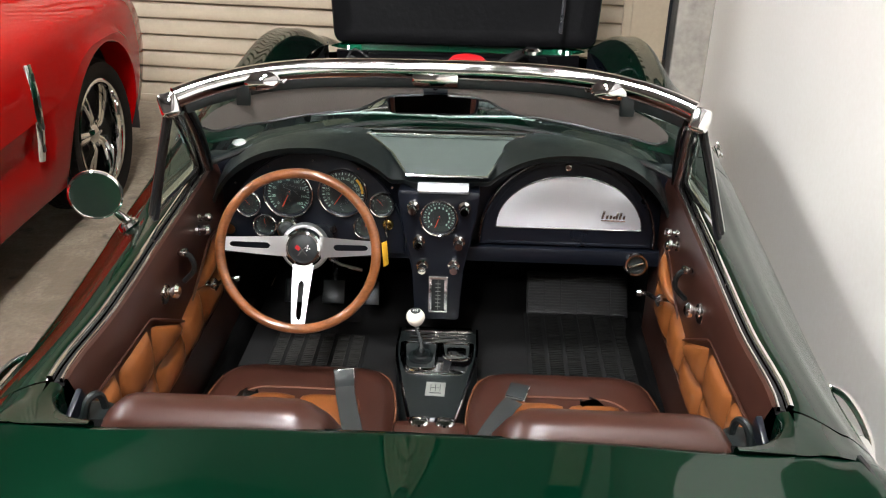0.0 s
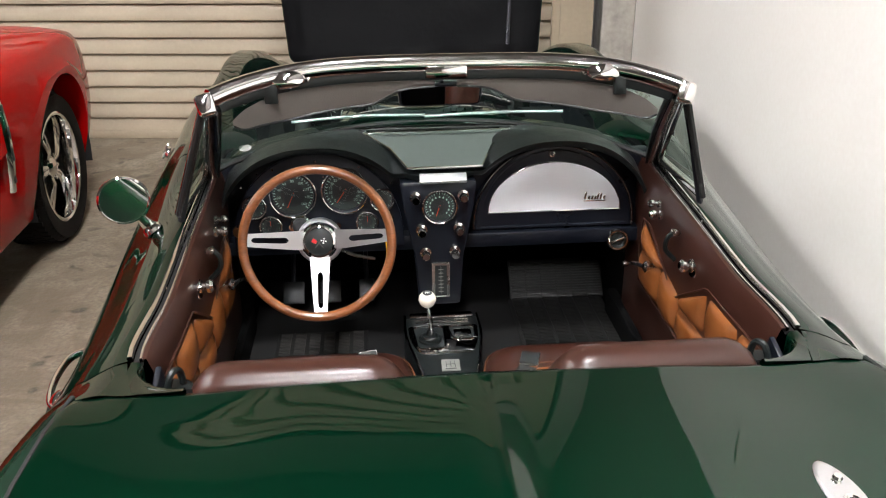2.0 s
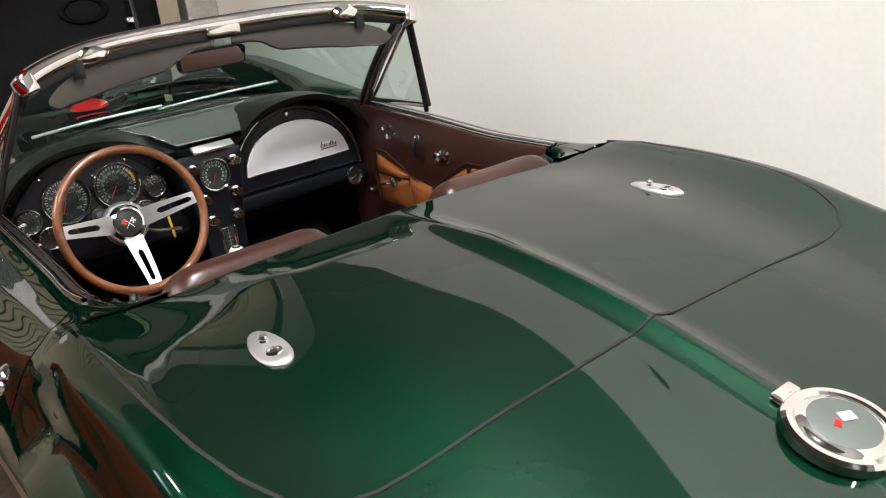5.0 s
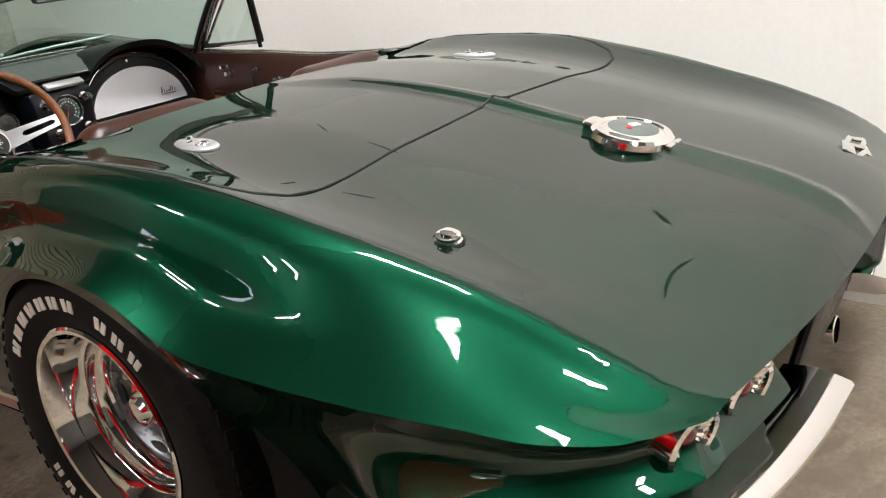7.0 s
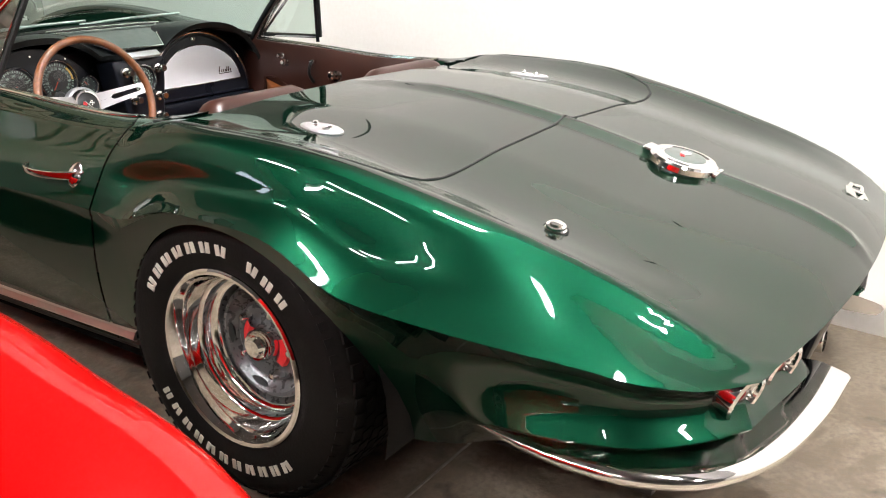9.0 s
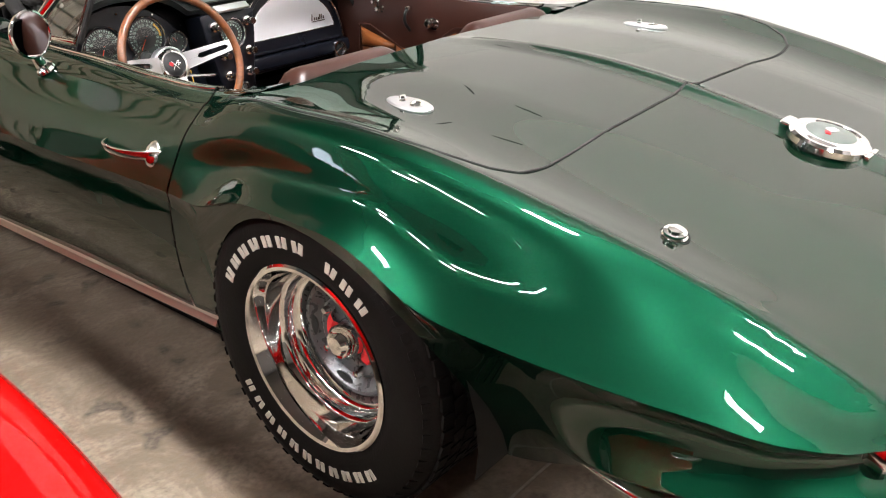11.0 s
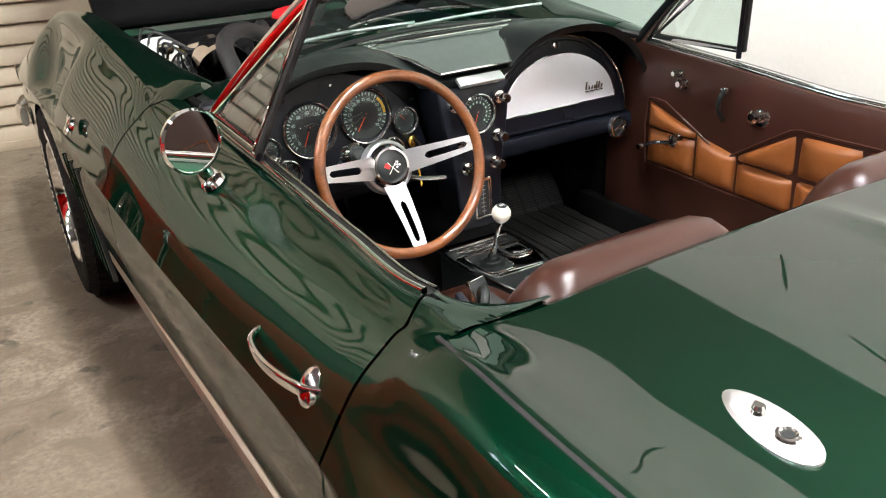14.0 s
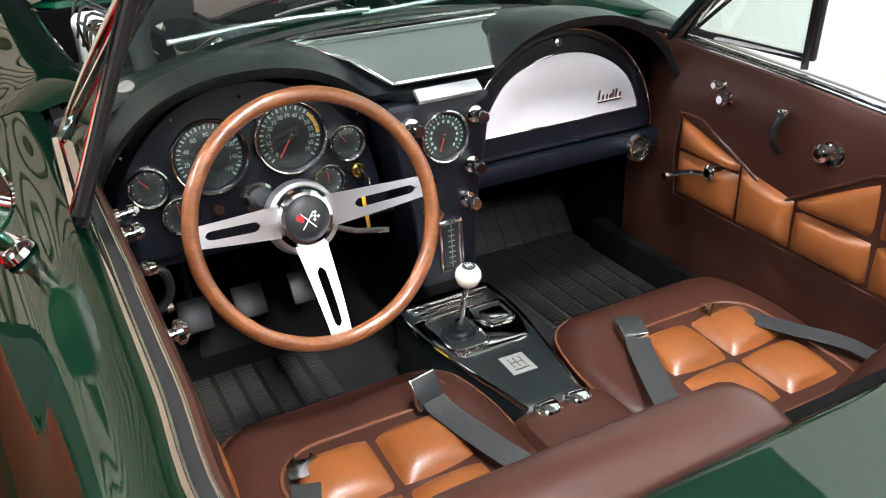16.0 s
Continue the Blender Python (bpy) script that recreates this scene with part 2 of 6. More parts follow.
def sweep(pts, prof, up=(0, 0, 1), closed=False, cap=True, bm=None):
    """Carries a closed cross-section (side, up) along a path; prof may be a function of the place along it (0 to 1)."""
    P = [Vector(p) for p in pts]
    rows = []
    n = len(P)
    for i, p in enumerate(P):
        t = (P[(i + 1) % n] - P[i - 1]) if closed else (P[min(i + 1, n - 1)] - P[max(i - 1, 0)])
        t.normalize()
        s = t.cross(Vector(up))
        if s.length < 1e-4:
            s = t.cross(Vector((1, 0, 0)))
        s.normalize()
        u = s.cross(t)
        pr = prof(i / max(n - 1, 1)) if callable(prof) else prof
        rows.append([p + s * a + u * c for a, c in pr])
    if closed:
        rows.append(rows[0])
    b = loft(rows, closed=True, cap=cap and not closed)
    if closed:
        bmesh.ops.remove_doubles(b, verts=b.verts[:], dist=1e-6)
    return merge(bm, b) if bm else b


def circle(r, n=10, sx=1.0, sy=1.0):
    return [(r * sx * math.cos(2 * math.pi * i / n), r * sy * math.sin(2 * math.pi * i / n)) for i in range(n)]


def tube(pts, r, n=10, smooth=0, up=(0, 0, 1), bm=None, closed=False):
    if smooth:
        pts = spline(pts, smooth)
    return sweep(pts, circle(r, n), up, closed, True, bm)


def rounded(pts, r, n=4):
    """A polygon in the plane with its corners rounded."""
    out = []
    k = len(pts)
    for i in range(k):
        p, a, b = Vector(pts[i]), Vector(pts[i - 1]), Vector(pts[(i + 1) % k])
        d1, d2 = (a - p), (b - p)
        rr = min(r, d1.length * 0.49, d2.length * 0.49)
        s, e = p + d1.normalized() * rr, p + d2.normalized() * rr
        for j in range(n + 1):
            t = j / n
            out.append((1 - t) ** 2 * s + 2 * t * (1 - t) * p + t * t * e)
    return [tuple(v) for v in out]


def pad(outline, steps, m=Matrix(), bm=None, center=None):
    """A padded or bevelled slab over a plane outline; steps of (inset, height); the last one is closed."""
    c = Vector(center) if center else sum((Vector(p) for p in outline), Vector((0, 0))) / len(outline)
    size = min((Vector(p) - c).length for p in outline)
    b = bmesh.new()
    rings = []
    for inset, h in steps:
        rings.append([b.verts.new((*(c + (Vector(p) - c) * (1 - inset / size)), h)) for p in outline])
    n = len(outline)
    for q, r in zip(rings, rings[1:]):
        for k in range(n):
            b.faces.new((q[k], q[(k + 1) % n], r[(k + 1) % n], r[k]))
    b.faces.new(rings[-1])
    b.faces.new(rings[0])
    bmesh.ops.transform(b, matrix=m, verts=b.verts[:])
    return merge(bm, b) if bm else b


def quilt(corners, height, depth=0.004, n=8, bm=None):
    """A stuffed patch between four corners, bulging along its normal."""
    a, b, c, d = (Vector(p) for p in corners)
    nor = (b - a).cross(d - a).normalized()
    rows = []
    for i in range(n + 1):
        u = i / n
        row = []
        for j in range(n + 1):
            v = j / n
            p = (a * (1 - u) + b * u) * (1 - v) + (d * (1 - u) + c * u) * v
            w = (1 - abs(2 * u - 1) ** 2.6) * (1 - abs(2 * v - 1) ** 2.6)
            row.append(p + nor * (height * max(w, 0) ** 0.6 - depth * (w <= 0)))
        rows.append(row)
    return loft(rows, bm=bm)


def axis(at, to, spin=0.0):
    """A matrix whose z axis points from at along to."""
    return Matrix.Translation(at) @ Vector(to).to_track_quat("Z", "Y").to_matrix().to_4x4() @ pose(0, 0, 0, 0, 0, spin)


# ---- the room ----
def room_part(name, bm, material, label, smooth=False):
    bmesh.ops.transform(bm, matrix=ROOM, verts=bm.verts[:])
    return tagged(part(name, bm, material, None, label, smooth), category=name.split("_")[0], kind="structure")


room_part("floor", box((14, 16, 0.2), pose(-5.5, -6.0, -0.1)), FLOOR, "brown-grey stained concrete garage floor with oil marks")
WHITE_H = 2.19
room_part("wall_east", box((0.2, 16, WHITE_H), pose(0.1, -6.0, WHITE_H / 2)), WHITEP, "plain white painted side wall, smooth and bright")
SCUFF = mat("dark_rubber_scuff", (0.06, 0.058, 0.052), 0.8, vary=0.4, vscale=30)
for cy, cz, ln, tilt in ((-3.11, 1.66, .17, 67), (-3.58, 1.83, .22, 11), (-4.32, 1.92, .15, 4), (-4.91, 1.39, .12, 28), (-4.89, 1.82, .15, -6), (-5.21, 1.72, .15, -62)):
    sc = pad(rounded([(-ln / 2, -.006), (-ln * .1, -.011), (ln / 2, -.004), (ln / 2, .004), (ln * .1, .010), (-ln / 2, .006)], .003, 2), [(0, -.004), (0, .001), (.002, .0015)], pose(0, cy, cz, 0, -90, 0) @ pose(0, 0, 0, 0, 0, 90 + tilt))
    room_part("scuff_mark", sc, SCUFF, "short dark scuff on the white painted wall")
# unseen upper wall, kept dark so the deck mirrors an edge at WHITE_H
room_part("wall_east_upper", box((0.2, 16, CEIL - WHITE_H), pose(0.103, -6.0, (CEIL + WHITE_H) / 2)), BACKW, "dark upper part of the side wall, out of view")
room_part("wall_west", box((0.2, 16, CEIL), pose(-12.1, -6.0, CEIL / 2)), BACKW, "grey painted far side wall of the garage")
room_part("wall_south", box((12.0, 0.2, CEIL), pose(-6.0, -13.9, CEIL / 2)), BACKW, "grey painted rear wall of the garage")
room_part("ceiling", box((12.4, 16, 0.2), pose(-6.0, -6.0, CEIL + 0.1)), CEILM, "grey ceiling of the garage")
DOOR_H = 4.2
b = box((2.4, 0.25, CEIL), pose(-6.0, 0.165, CEIL / 2))
box((3.2, 0.25, CEIL), pose(-10.4, 0.165, CEIL / 2), bm=b)
box((1.6, 0.25, 2.4), pose(-8.0, 0.165, 1.2), bm=b)
box((1.6, 0.25, CEIL - 3.8), pose(-8.0, 0.165, (CEIL + 3.8) / 2), bm=b)
box((4.33, 0.25, CEIL - DOOR_H), pose(-2.67, 0.165, (CEIL + DOOR_H) / 2), bm=b)
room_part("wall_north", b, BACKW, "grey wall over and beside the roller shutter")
pl = rounded([(-0.20, -0.03), (0.0, -0.03), (0.0, 0.3), (-0.20, 0.3)], 0.012, 2)
room_part("pillar", pad(pl, [(0, 0), (0, CEIL)], center=(-0.1, 0.1)), CONC, "rough bare concrete corner pillar beside the shutter")
track = thing("shutter_track", ROOM @ Vector((-0.36, 0, 0)), "beige steel guide track at the shutter's edge", "track")
b = box((0.20, 0.06, CEIL - 0.5), ROOM @ pose(-0.35, 0.01, (CEIL - 0.5) / 2), 0.004)
part("channel", b, SHUT, track)
b = box((0.05, 0.05, CEIL - 0.5), ROOM @ pose(-0.475, 0.005, (CEIL - 0.5) / 2), 0.003)
part("guide", b, SHUT, track)
shutter = thing("roller_shutter", ROOM @ Vector((-2.6, 0.06, 0)), "closed beige corrugated steel roller shutter door", "shutter")
PITCH = 0.103
slat = None
prof = [(0.012, 0.0), (-0.018, 0.003), (-0.024, 0.008), (-0.025, 0.014), (-0.022, 0.035), (-0.016, 0.062), (-0.009, 0.083), (-0.002, 0.095), (0.010, PITCH)]
for k in range(int(DOOR_H / PITCH)):
    if slat is None:
        rows = [[Vector((x, d, z)) for d, z in prof] for x in (-4.72, -0.49)]
        slat = part("slat", loft(rows), SHUT, None)
        slat.parent = shutter
        slat.matrix_parent_inverse = Matrix.Translation(shutter.location).inverted()
        slat.matrix_basis = ROOM @ pose(0, 0.06, 0.03)
    else:
        o = new("slat", slat.data)
        o.parent = shutter
        o.matrix_parent_inverse = slat.matrix_parent_inverse
        o.matrix_basis = ROOM @ pose(0, 0.06, 0.03 + k * PITCH)
part("bottom_bar", box((4.23, 0.05, 0.05), ROOM @ pose(-2.605, 0.05, 0.026), 0.004), SHUT, shutter)

# ceiling lamps in rows
for cx, wide, row in ((-1.1, .22, (-4.4, -6.9, -9.4)), (-6.0, .048, (-1.0, -3.0, -5.0, -7.0)), (-7.3, .048, (-2.0, -4.0, -6.0))):
    for cy in row:
        m = ROOM @ pose(cx, cy, CEIL)
        lamp = thing("ceiling_lamp", m.translation, "white ceiling lamp with a narrow lit diffuser", "lamp", "ceiling lamps")
        part("housing", box((wide + .11, 0.90, 0.07), m @ pose(0, 0, -0.035), 0.01), ENAMEL, lamp)
        part("diffuser", box((wide, 0.84, 0.03), m @ pose(0, 0, -0.086)), TUBE, lamp, smooth=False)
win = tagged(thing("window_1", ROOM @ Vector((-8.0, 0.16, 2.4)), "high window with pale daylight behind it", "window"), kind="structure")
b = box((1.6, 0.06, 0.06), ROOM @ pose(-8.0, 0.16, 2.43))
for z in (3.1, 3.77):
    box((1.6, 0.06, 0.06), ROOM @ pose(-8.0, 0.16, z), bm=b)
for x in (-8.77, -8.0, -7.23):
    box((0.06, 0.06, 1.4), ROOM @ pose(x, 0.16, 3.1), bm=b)
part("window_frame", b, ENAMEL, win, smooth=False)
b = box((2.4, 0.02, 2.2), ROOM @ pose(-8.0, 0.6, 3.1))
sky = tagged(part("backdrop", b, mat("pale_daylight", (0.75, 0.87, 1.0), 0.9, emit=9.0), None, "plain pale daylight outside the window", False), category="backdrop", kind="structure")

JOINT = mat("pale_floor_joint", (0.42, 0.38, 0.31), 0.8, vary=0.4, vscale=25)
tagged(part("floor_joint", box((12.0, 0.006, 0.003), pose(-4.7, -0.32, 0.001, 0, 0, 0)), JOINT, None, "thin pale joint line in the concrete floor", False), category="floor joint", kind="structure")


# ---- the green roadster: body ----
car = thing("convertible_car", (0, 0.9, 0), "dark green metallic sixties two-seat convertible sports car, roof down, bonnet open", "car")


def cubic(ys, vals, q):
    """Smooth values between stations."""
    ys, vals = np.asarray(ys, float), np.asarray(vals, float)
    d = np.gradient(vals, ys, axis=0)
    k = np.clip(np.searchsorted(ys, q) - 1, 0, len(ys) - 2)
    h = ys[k + 1] - ys[k]
    t = (q - ys[k]) / h
    return ((1 + 2 * t) * (1 - t) ** 2 * vals[k] + t * (1 - t) ** 2 * h * d[k] + t * t * (3 - 2 * t) * vals[k + 1] + t * t * (t - 1) * h * d[k + 1])


# half sections: y: five points from the middle outwards, and the crease (x, z)
REAR = {
    -1.02: ((0, .505), (.26, .504), (.45, .503), (.592, .502), (.62, .501), (.640, .498)),
    -0.99: ((0, .540), (.27, .533), (.46, .525), (.636, .522), (.67, .518), (.706, .502)),
    -0.92: ((0, .585), (.28, .576), (.48, .562), (.658, .566), (.712, .548), (.780, .518)),
    -0.80: ((0, .632), (.30, .622), (.555, .609), (.664, .621), (.756, .590), (.832, .543)),
    -0.60: ((0, .686), (.30, .675), (.584, .668), (.672, .685), (.79, .626), (.862, .556)),
    -0.36: ((0, .745), (.30, .734), (.602, .7258), (.684, .745), (.80, .666), (.874, .572)),
    -0.15: ((0, .780), (.30, .770), (.608, .7635), (.69, .784), (.80, .710), (.874, .600)),
    0.10: ((0, .798), (.30, .789), (.606, .782), (.704, .800), (.795, .715), (.862, .600)),
    0.33: ((0, .799), (.30, .794), (.606, .786), (.700, .797), (.788, .718), (.838, .600)),
}
DOOR = {
    0.33: ((.60, .790), (.63, .791), (.66, .796), (.700, .797), (.788, .718), (.838, .600)),
    0.46: ((.640, .780), (.655, .783), (.675, .782), (.705, .772), (.785, .700), (.830, .605)),
    0.70: ((.642, .780), (.655, .783), (.675, .780), (.710, .765), (.792, .695), (.838, .610)),
    1.00: ((.645, .800), (.658, .803), (.680, .799), (.720, .780), (.810, .705), (.856, .625)),
    1.30: ((.650, .815), (.665, .819), (.690, .817), (.735, .802), (.825, .728), (.870, .640)),
    1.55: ((.655, .835), (.670, .842), (.695, .845), (.740, .835), (.828, .755), (.876, .650)),
}
FRONT = {
    1.55: ((.655, .835), (.670, .842), (.695, .845), (.740, .835), (.828, .755), (.876, .650)),
    1.65: ((.555, .832), (.585, .850), (.64, .864), (.715, .862), (.824, .775), (.879, .657)),
    1.80: ((.560, .836), (.595, .860), (.645, .876), (.715, .873), (.824, .785), (.882, .664)),
    2.10: ((.572, .838), (.608, .876), (.66, .908), (.725, .912), (.830, .815), (.886, .685)),
    2.50: ((.585, .838), (.622, .888), (.668, .926), (.732, .934), (.836, .838), (.890, .698)),
    2.90: ((.575, .805), (.614, .848), (.662, .878), (.726, .884), (.824, .788), (.884, .662)),
    3.18: ((.57, .745), (.615, .775), (.66, .790), (.72, .786), (.815, .722), (.874, .645)),
    3.34: ((.54, .705), (.59, .730), (.64, .744), (.70, .740), (.795, .695), (.858, .640)),
    3.44: ((.52, .655), (.57, .676), (.62, .690), (.68, .686), (.765, .655), (.822, .622)),
}
LOWS = {  # lower side: y: (x, z) half way down and at the sill
    -1.02: ((.585, .40), (.52, .24)), -0.80: ((.728, .40), (.62, .22)), -0.60: ((.750, .40), (.65, .21)), -0.36: ((.79, .40), (.70, .20)), 0.33: ((.825, .43), (.785, .25)),
    1.0: ((.848, .44), (.79, .25)), 1.6: ((.868, .45), (.805, .25)), 2.5: ((.875, .44), (.80, .24)), 3.18: ((.852, .42), (.74, .22)), 3.44: ((.785, .42), (.62, .26)),
}
# flank from crown to crease: how far it stands out from the straight line, at four places on the way down
FLANK_AT = (.20, .42, .65, .83)
FLANK = {
    -1.02: (-.002, -.002, -.001, .000), -.92: (-.005, -.004, -.001, .001), -.75: (-.001, .003, .005, .003), -.62: (.006, .006, .002, .001),
    -.50: (.017, .007, -.007, -.005), -.35: (.021, .005, -.018, -.013), -.15: (.021, .004, -.020, -.015), .05: (.022, .006, -.020, -.014),
    .20: (.024, .012, -.014, -.010), .33: (.022, .018, .000, .001), .60: (.014, .016, .012, .006),
}
ARCHES = ((-0.025, 0.295, 0.352), (2.465, 0.30, 0.372))


def arch(y):
    z = 0.0
    for c, h, r in ARCHES:
        if abs(y - c) < r:
            z = max(z, h + math.sqrt(r * r - (y - c) ** 2))
    return z


WHOLE = {**{k: v[3:] for k, v in FRONT.items()}, **{k: v[3:] for k, v in DOOR.items()}, **{k: v[3:] for k, v in REAR.items()}}
WHOLE_Y = sorted(WHOLE)


def side_points(y):
    """Crown, shoulder and crease, faired along the whole length ahead of the rear wheel."""
    span = .20 * min(max((y - .10) / .40, 0), 1) * min(max((3.40 - y) / .40, 0), 1)
    ws = [(k / 6, math.exp(-2 * (k / 6) ** 2)) for k in range(-6, 7)]
    v = sum(cubic(WHOLE_Y, [WHOLE[k] for k in WHOLE_Y], y + span * u) * w for u, w in ws)
    return v / sum(w for u, w in ws)


def section(table, y):
    """The half section at y, from the middle (or inner edge) to the crease."""
    ys = sorted(table)
    p = cubic(ys, [table[k] for k in ys], y)
    p[3:] = side_points(y)
    a = arch(y)
    for c, h, r in ARCHES:       # the crease swells over the wheels
        if abs(y - c) < r * 1.5:
            w = math.exp(-((y - c) / (r * 0.72)) ** 4)
            p[5][1] = max(p[5][1], p[5][1] + (h + r + 0.013 - p[5][1]) * w)
            p[4] = p[4] + (np.array((p[5][0] - 0.078, p[5][1] + 0.030)) - p[4]) * w
    if a:
        p[5][1] = max(p[5][1], a + 0.009)
    q = spline([(x, 0, z) for x, z in p], 101)
    # rear flank: full towards the tail, hollow above the wheel's flare
    top, low = p[3], p[5]
    chord = low - top
    out = np.array((-chord[1], chord[0])) / np.linalg.norm(chord)
    fy = sorted(FLANK)
    offs = cubic(fy, [FLANK[k] for k in fy], min(max(y, fy[0]), fy[-1]))
    w = min(max((y - .30) / .26, 0), 1)
    w = w * w * (3 - 2 * w)
    side = []
    for f, o in zip(FLANK_AT, offs):
        v = q[60 + round(40 * f)]
        side.append(np.array((v.x, v.z)) * w + (top + chord * f + out * o) * (1 - w))
    e1 = p[2] - p[3]        # a tight crown: one more point close beside it
    e1 = p[3] + e1 * min(.035 / np.linalg.norm(e1), .35)
    return np.array([p[0], p[1], p[2], e1, p[3], *side, p[5]])


def curve(p, n):
    """n points along a section, evenly by length."""
    s = np.concatenate(([0], np.cumsum(np.linalg.norm(np.diff(p, axis=0), axis=1))))
    return [Vector((v[0], 0, v[1])) for v in (cubic(s, p, q) for q in np.linspace(0, s[-1], n))]


def bow(x, y):
    """The tail is rounded in plan."""
    t = min(max((-0.62 - y) / 0.40, 0), 1)
    return y - 0.078 * t * t * (3 - 2 * t) * max(1 - (x / 0.72) ** 2, 0)


def upper(table, ys, side, n=26, ridge=True):
    rows = []
    for y in ys:
        p = section(table, y)
        row = []
        for q in curve(p, n):
            z = q.z
            if ridge:
                z += 0.013 * max(1 - abs(q.x) / 0.050, 0) ** 1.3 * min(max((y + 1.02) / 0.06, 0), 1) * min(max((0.33 - y) / 0.30, 0), 1)
            row.append(Vector((side * q.x, bow(q.x, y), z)))
        rows.append(row)
    return rows


def low_x(y, z, k):
    """How far out the lower side stands, at that height."""
    ys = sorted(LOWS)
    (lx, lz), (bx, bz) = cubic(ys, [LOWS[q] for q in ys], y)
    kx, kz = k
    zs = (bz, lz, kz)
    xs = (bx, lx, kx)
    s = 0.0
    for i in range(3):
        w = xs[i]
        for j in range(3):
            if j != i:
                w *= (z - zs[j]) / (zs[i] - zs[j])
        s += w
    return min(s, max(xs) + 0.004)


COVE = [(i / 9, None) for i in range(10)] + [(.409, .008), (.403, .012), (.399, .035), (.37, .060), (.31, .13), (.27, .22)]


def cove(i, kz):
    """Height and inset of the tail's hollow under the crease, with the lip over the bumper."""
    a, c = COVE[i]
    if c is None:
        return kz + (.415 - kz) * a, .003 * min(i, 1) + .009 * a + .034 * math.sin(math.pi * a)
    return a, c


def lower(table, ys, side):
    rows = []
    n = len(COVE) - 1
    for y in ys:
        k = section(table, y)[-1]
        a = arch(y)
        tz = sorted(LOWS)
        bz = cubic(tz, [LOWS[q] for q in tz], y)[1][1]
        end = a if a > bz else bz
        row = []
        t = min(max((-0.80 - y) / 0.22, 0), 1)
        w = min(max((-0.40 - y) / 0.34, 0), 1)
        w = w * w * (3 - 2 * w)
        for i in range(n + 1):
            zc, d = cove(i, k[1])
            z = (k[1] + (end - k[1]) * i / n) * (1 - w) + zc * w
            x = low_x(y, z, k) - .006 if i else k[0]
            x = x * (1 - w) + (k[0] - d) * w
            row.append(Vector((side * x, bow(x, y) + t * d, z - 0.002 * min(i, 1))))
        row.append(Vector((side * (row[-1].x * side - 0.03), row[-1].y, row[-1].z + 0.001)))
        row.append(Vector((side * (row[-2].x * side - 0.14), row[-2].y, row[-2].z + 0.012)))
        rows.append(row)
    return rows


def shut_line(ob_bm):
    """The door gap leans: forward below, back at the crown."""
    for v in ob_bm.verts:
        g = min(max((abs(v.co.x) - .64) / .06, 0), 1) * min(max((v.co.z - .30) / .45, 0), 1)
        q = max(1 - abs(v.co.y - .455) / .20, 0)
        v.co.y -= .055 * g * q * q * (3 - 2 * q)
    return ob_bm


def stations(a, b, step=0.03):
    ys = set(np.linspace(a, b, max(int((b - a) / step), 2) + 1).round(4))
    for c, h, r in ARCHES:
        for d in range(0, 181, 6):
            y = round(c + r * math.cos(radians(d)) * 0.9999, 4)
            if a < y < b:
                ys.add(y)
    ys = sorted(ys)
    return [ys[0]] + [v for u, v in zip(ys, ys[1:]) if v - u > 0.0004]


# rear: deck, both quarters, tail
ys = stations(-1.02, 0.33, 0.025)
b = bmesh.new()
for s in (-1, 1):
    b = loft(upper(REAR, ys, s, 81), bm=b)
    # rolled edge over the cockpit
    edge = [p for p in upper(REAR, [0.33], s, 81)[0] if abs(p.x) <= 0.62]
    rows = [edge]
    for dy, dz in ((0.010, -0.003), (0.016, -0.012), (0.016, -0.10)):
        rows.append([p + Vector((0, dy, dz)) for p in edge])
    loft(rows, bm=b)
    # rounded corner of the cockpit opening
    arc, outr = [], []
    for k in range(13):
        a = math.pi / 2 * k / 12
        arc.append((.515 + .105 * math.sin(a), .452 - .106 * math.cos(a)))
        outr.append((.515 + .115 * min(k / 6, 1), .335 + .117 * max(k / 6 - 1, 0)))
    zz = [.7890 - .008 * k / 12 for k in range(13)]
    ra = [Vector((s * x, y, z)) for (x, y), z in zip(arc, zz)]
    ro = [Vector((s * x, y, z + .0015)) for (x, y), z in zip(outr, zz)]
    c2 = Vector((s * .515, .452, 0))
    lip = [[p + (Vector((c2.x, c2.y, p.z)) - p) * q + Vector((0, 0, -d)) for p in ra] for q, d in ((.05, .003), (.09, .012), (.09, .09))]
    loft([ro, ra] + lip, bm=b)
    quarter = stations(0.33, 0.452, 0.02)
    loft(upper(DOOR, quarter, s, 81, False), bm=b)
bmesh.ops.remove_doubles(b, verts=b.verts[:], dist=0.0008)
rear = part("rear_body", shut_line(b), GREEN, car, "dark green metallic rear deck and quarters", angle=50)
b = bmesh.new()
for s in (-1, 1):
    loft(lower({**REAR, **{k: v for k, v in DOOR.items() if k > 0.33}}, stations(-1.02, 0.452, 0.025), s), bm=b)
# tail panel under the edge
edge = [Vector((q.x, bow(q.x, -1.02), q.z)) for q in curve(section(REAR, -1.02), 40)]
edge = [Vector((-p.x, p.y, p.z)) for p in reversed(edge)] + edge[1:]
kt = section(REAR, -1.02)[-1]
rows = []
for i in range(len(COVE)):
    z, d = cove(i, kt[1])
    row = []
    for p in edge:      # the middle is set back for the number plate
        g = min(max((.40 - abs(p.x)) / .06, 0), 1) * min(i / 3, 1)
        row.append(Vector((p.x * (kt[0] - d) / kt[0], p.y + d + .060 * g * g * (3 - 2 * g), p.z + (z - kt[1]) - 0.002 * min(i, 1))))
    rows.append(row)
loft(rows, bm=b)
part("lower_rear_body", shut_line(b), GREEN, car, angle=40)

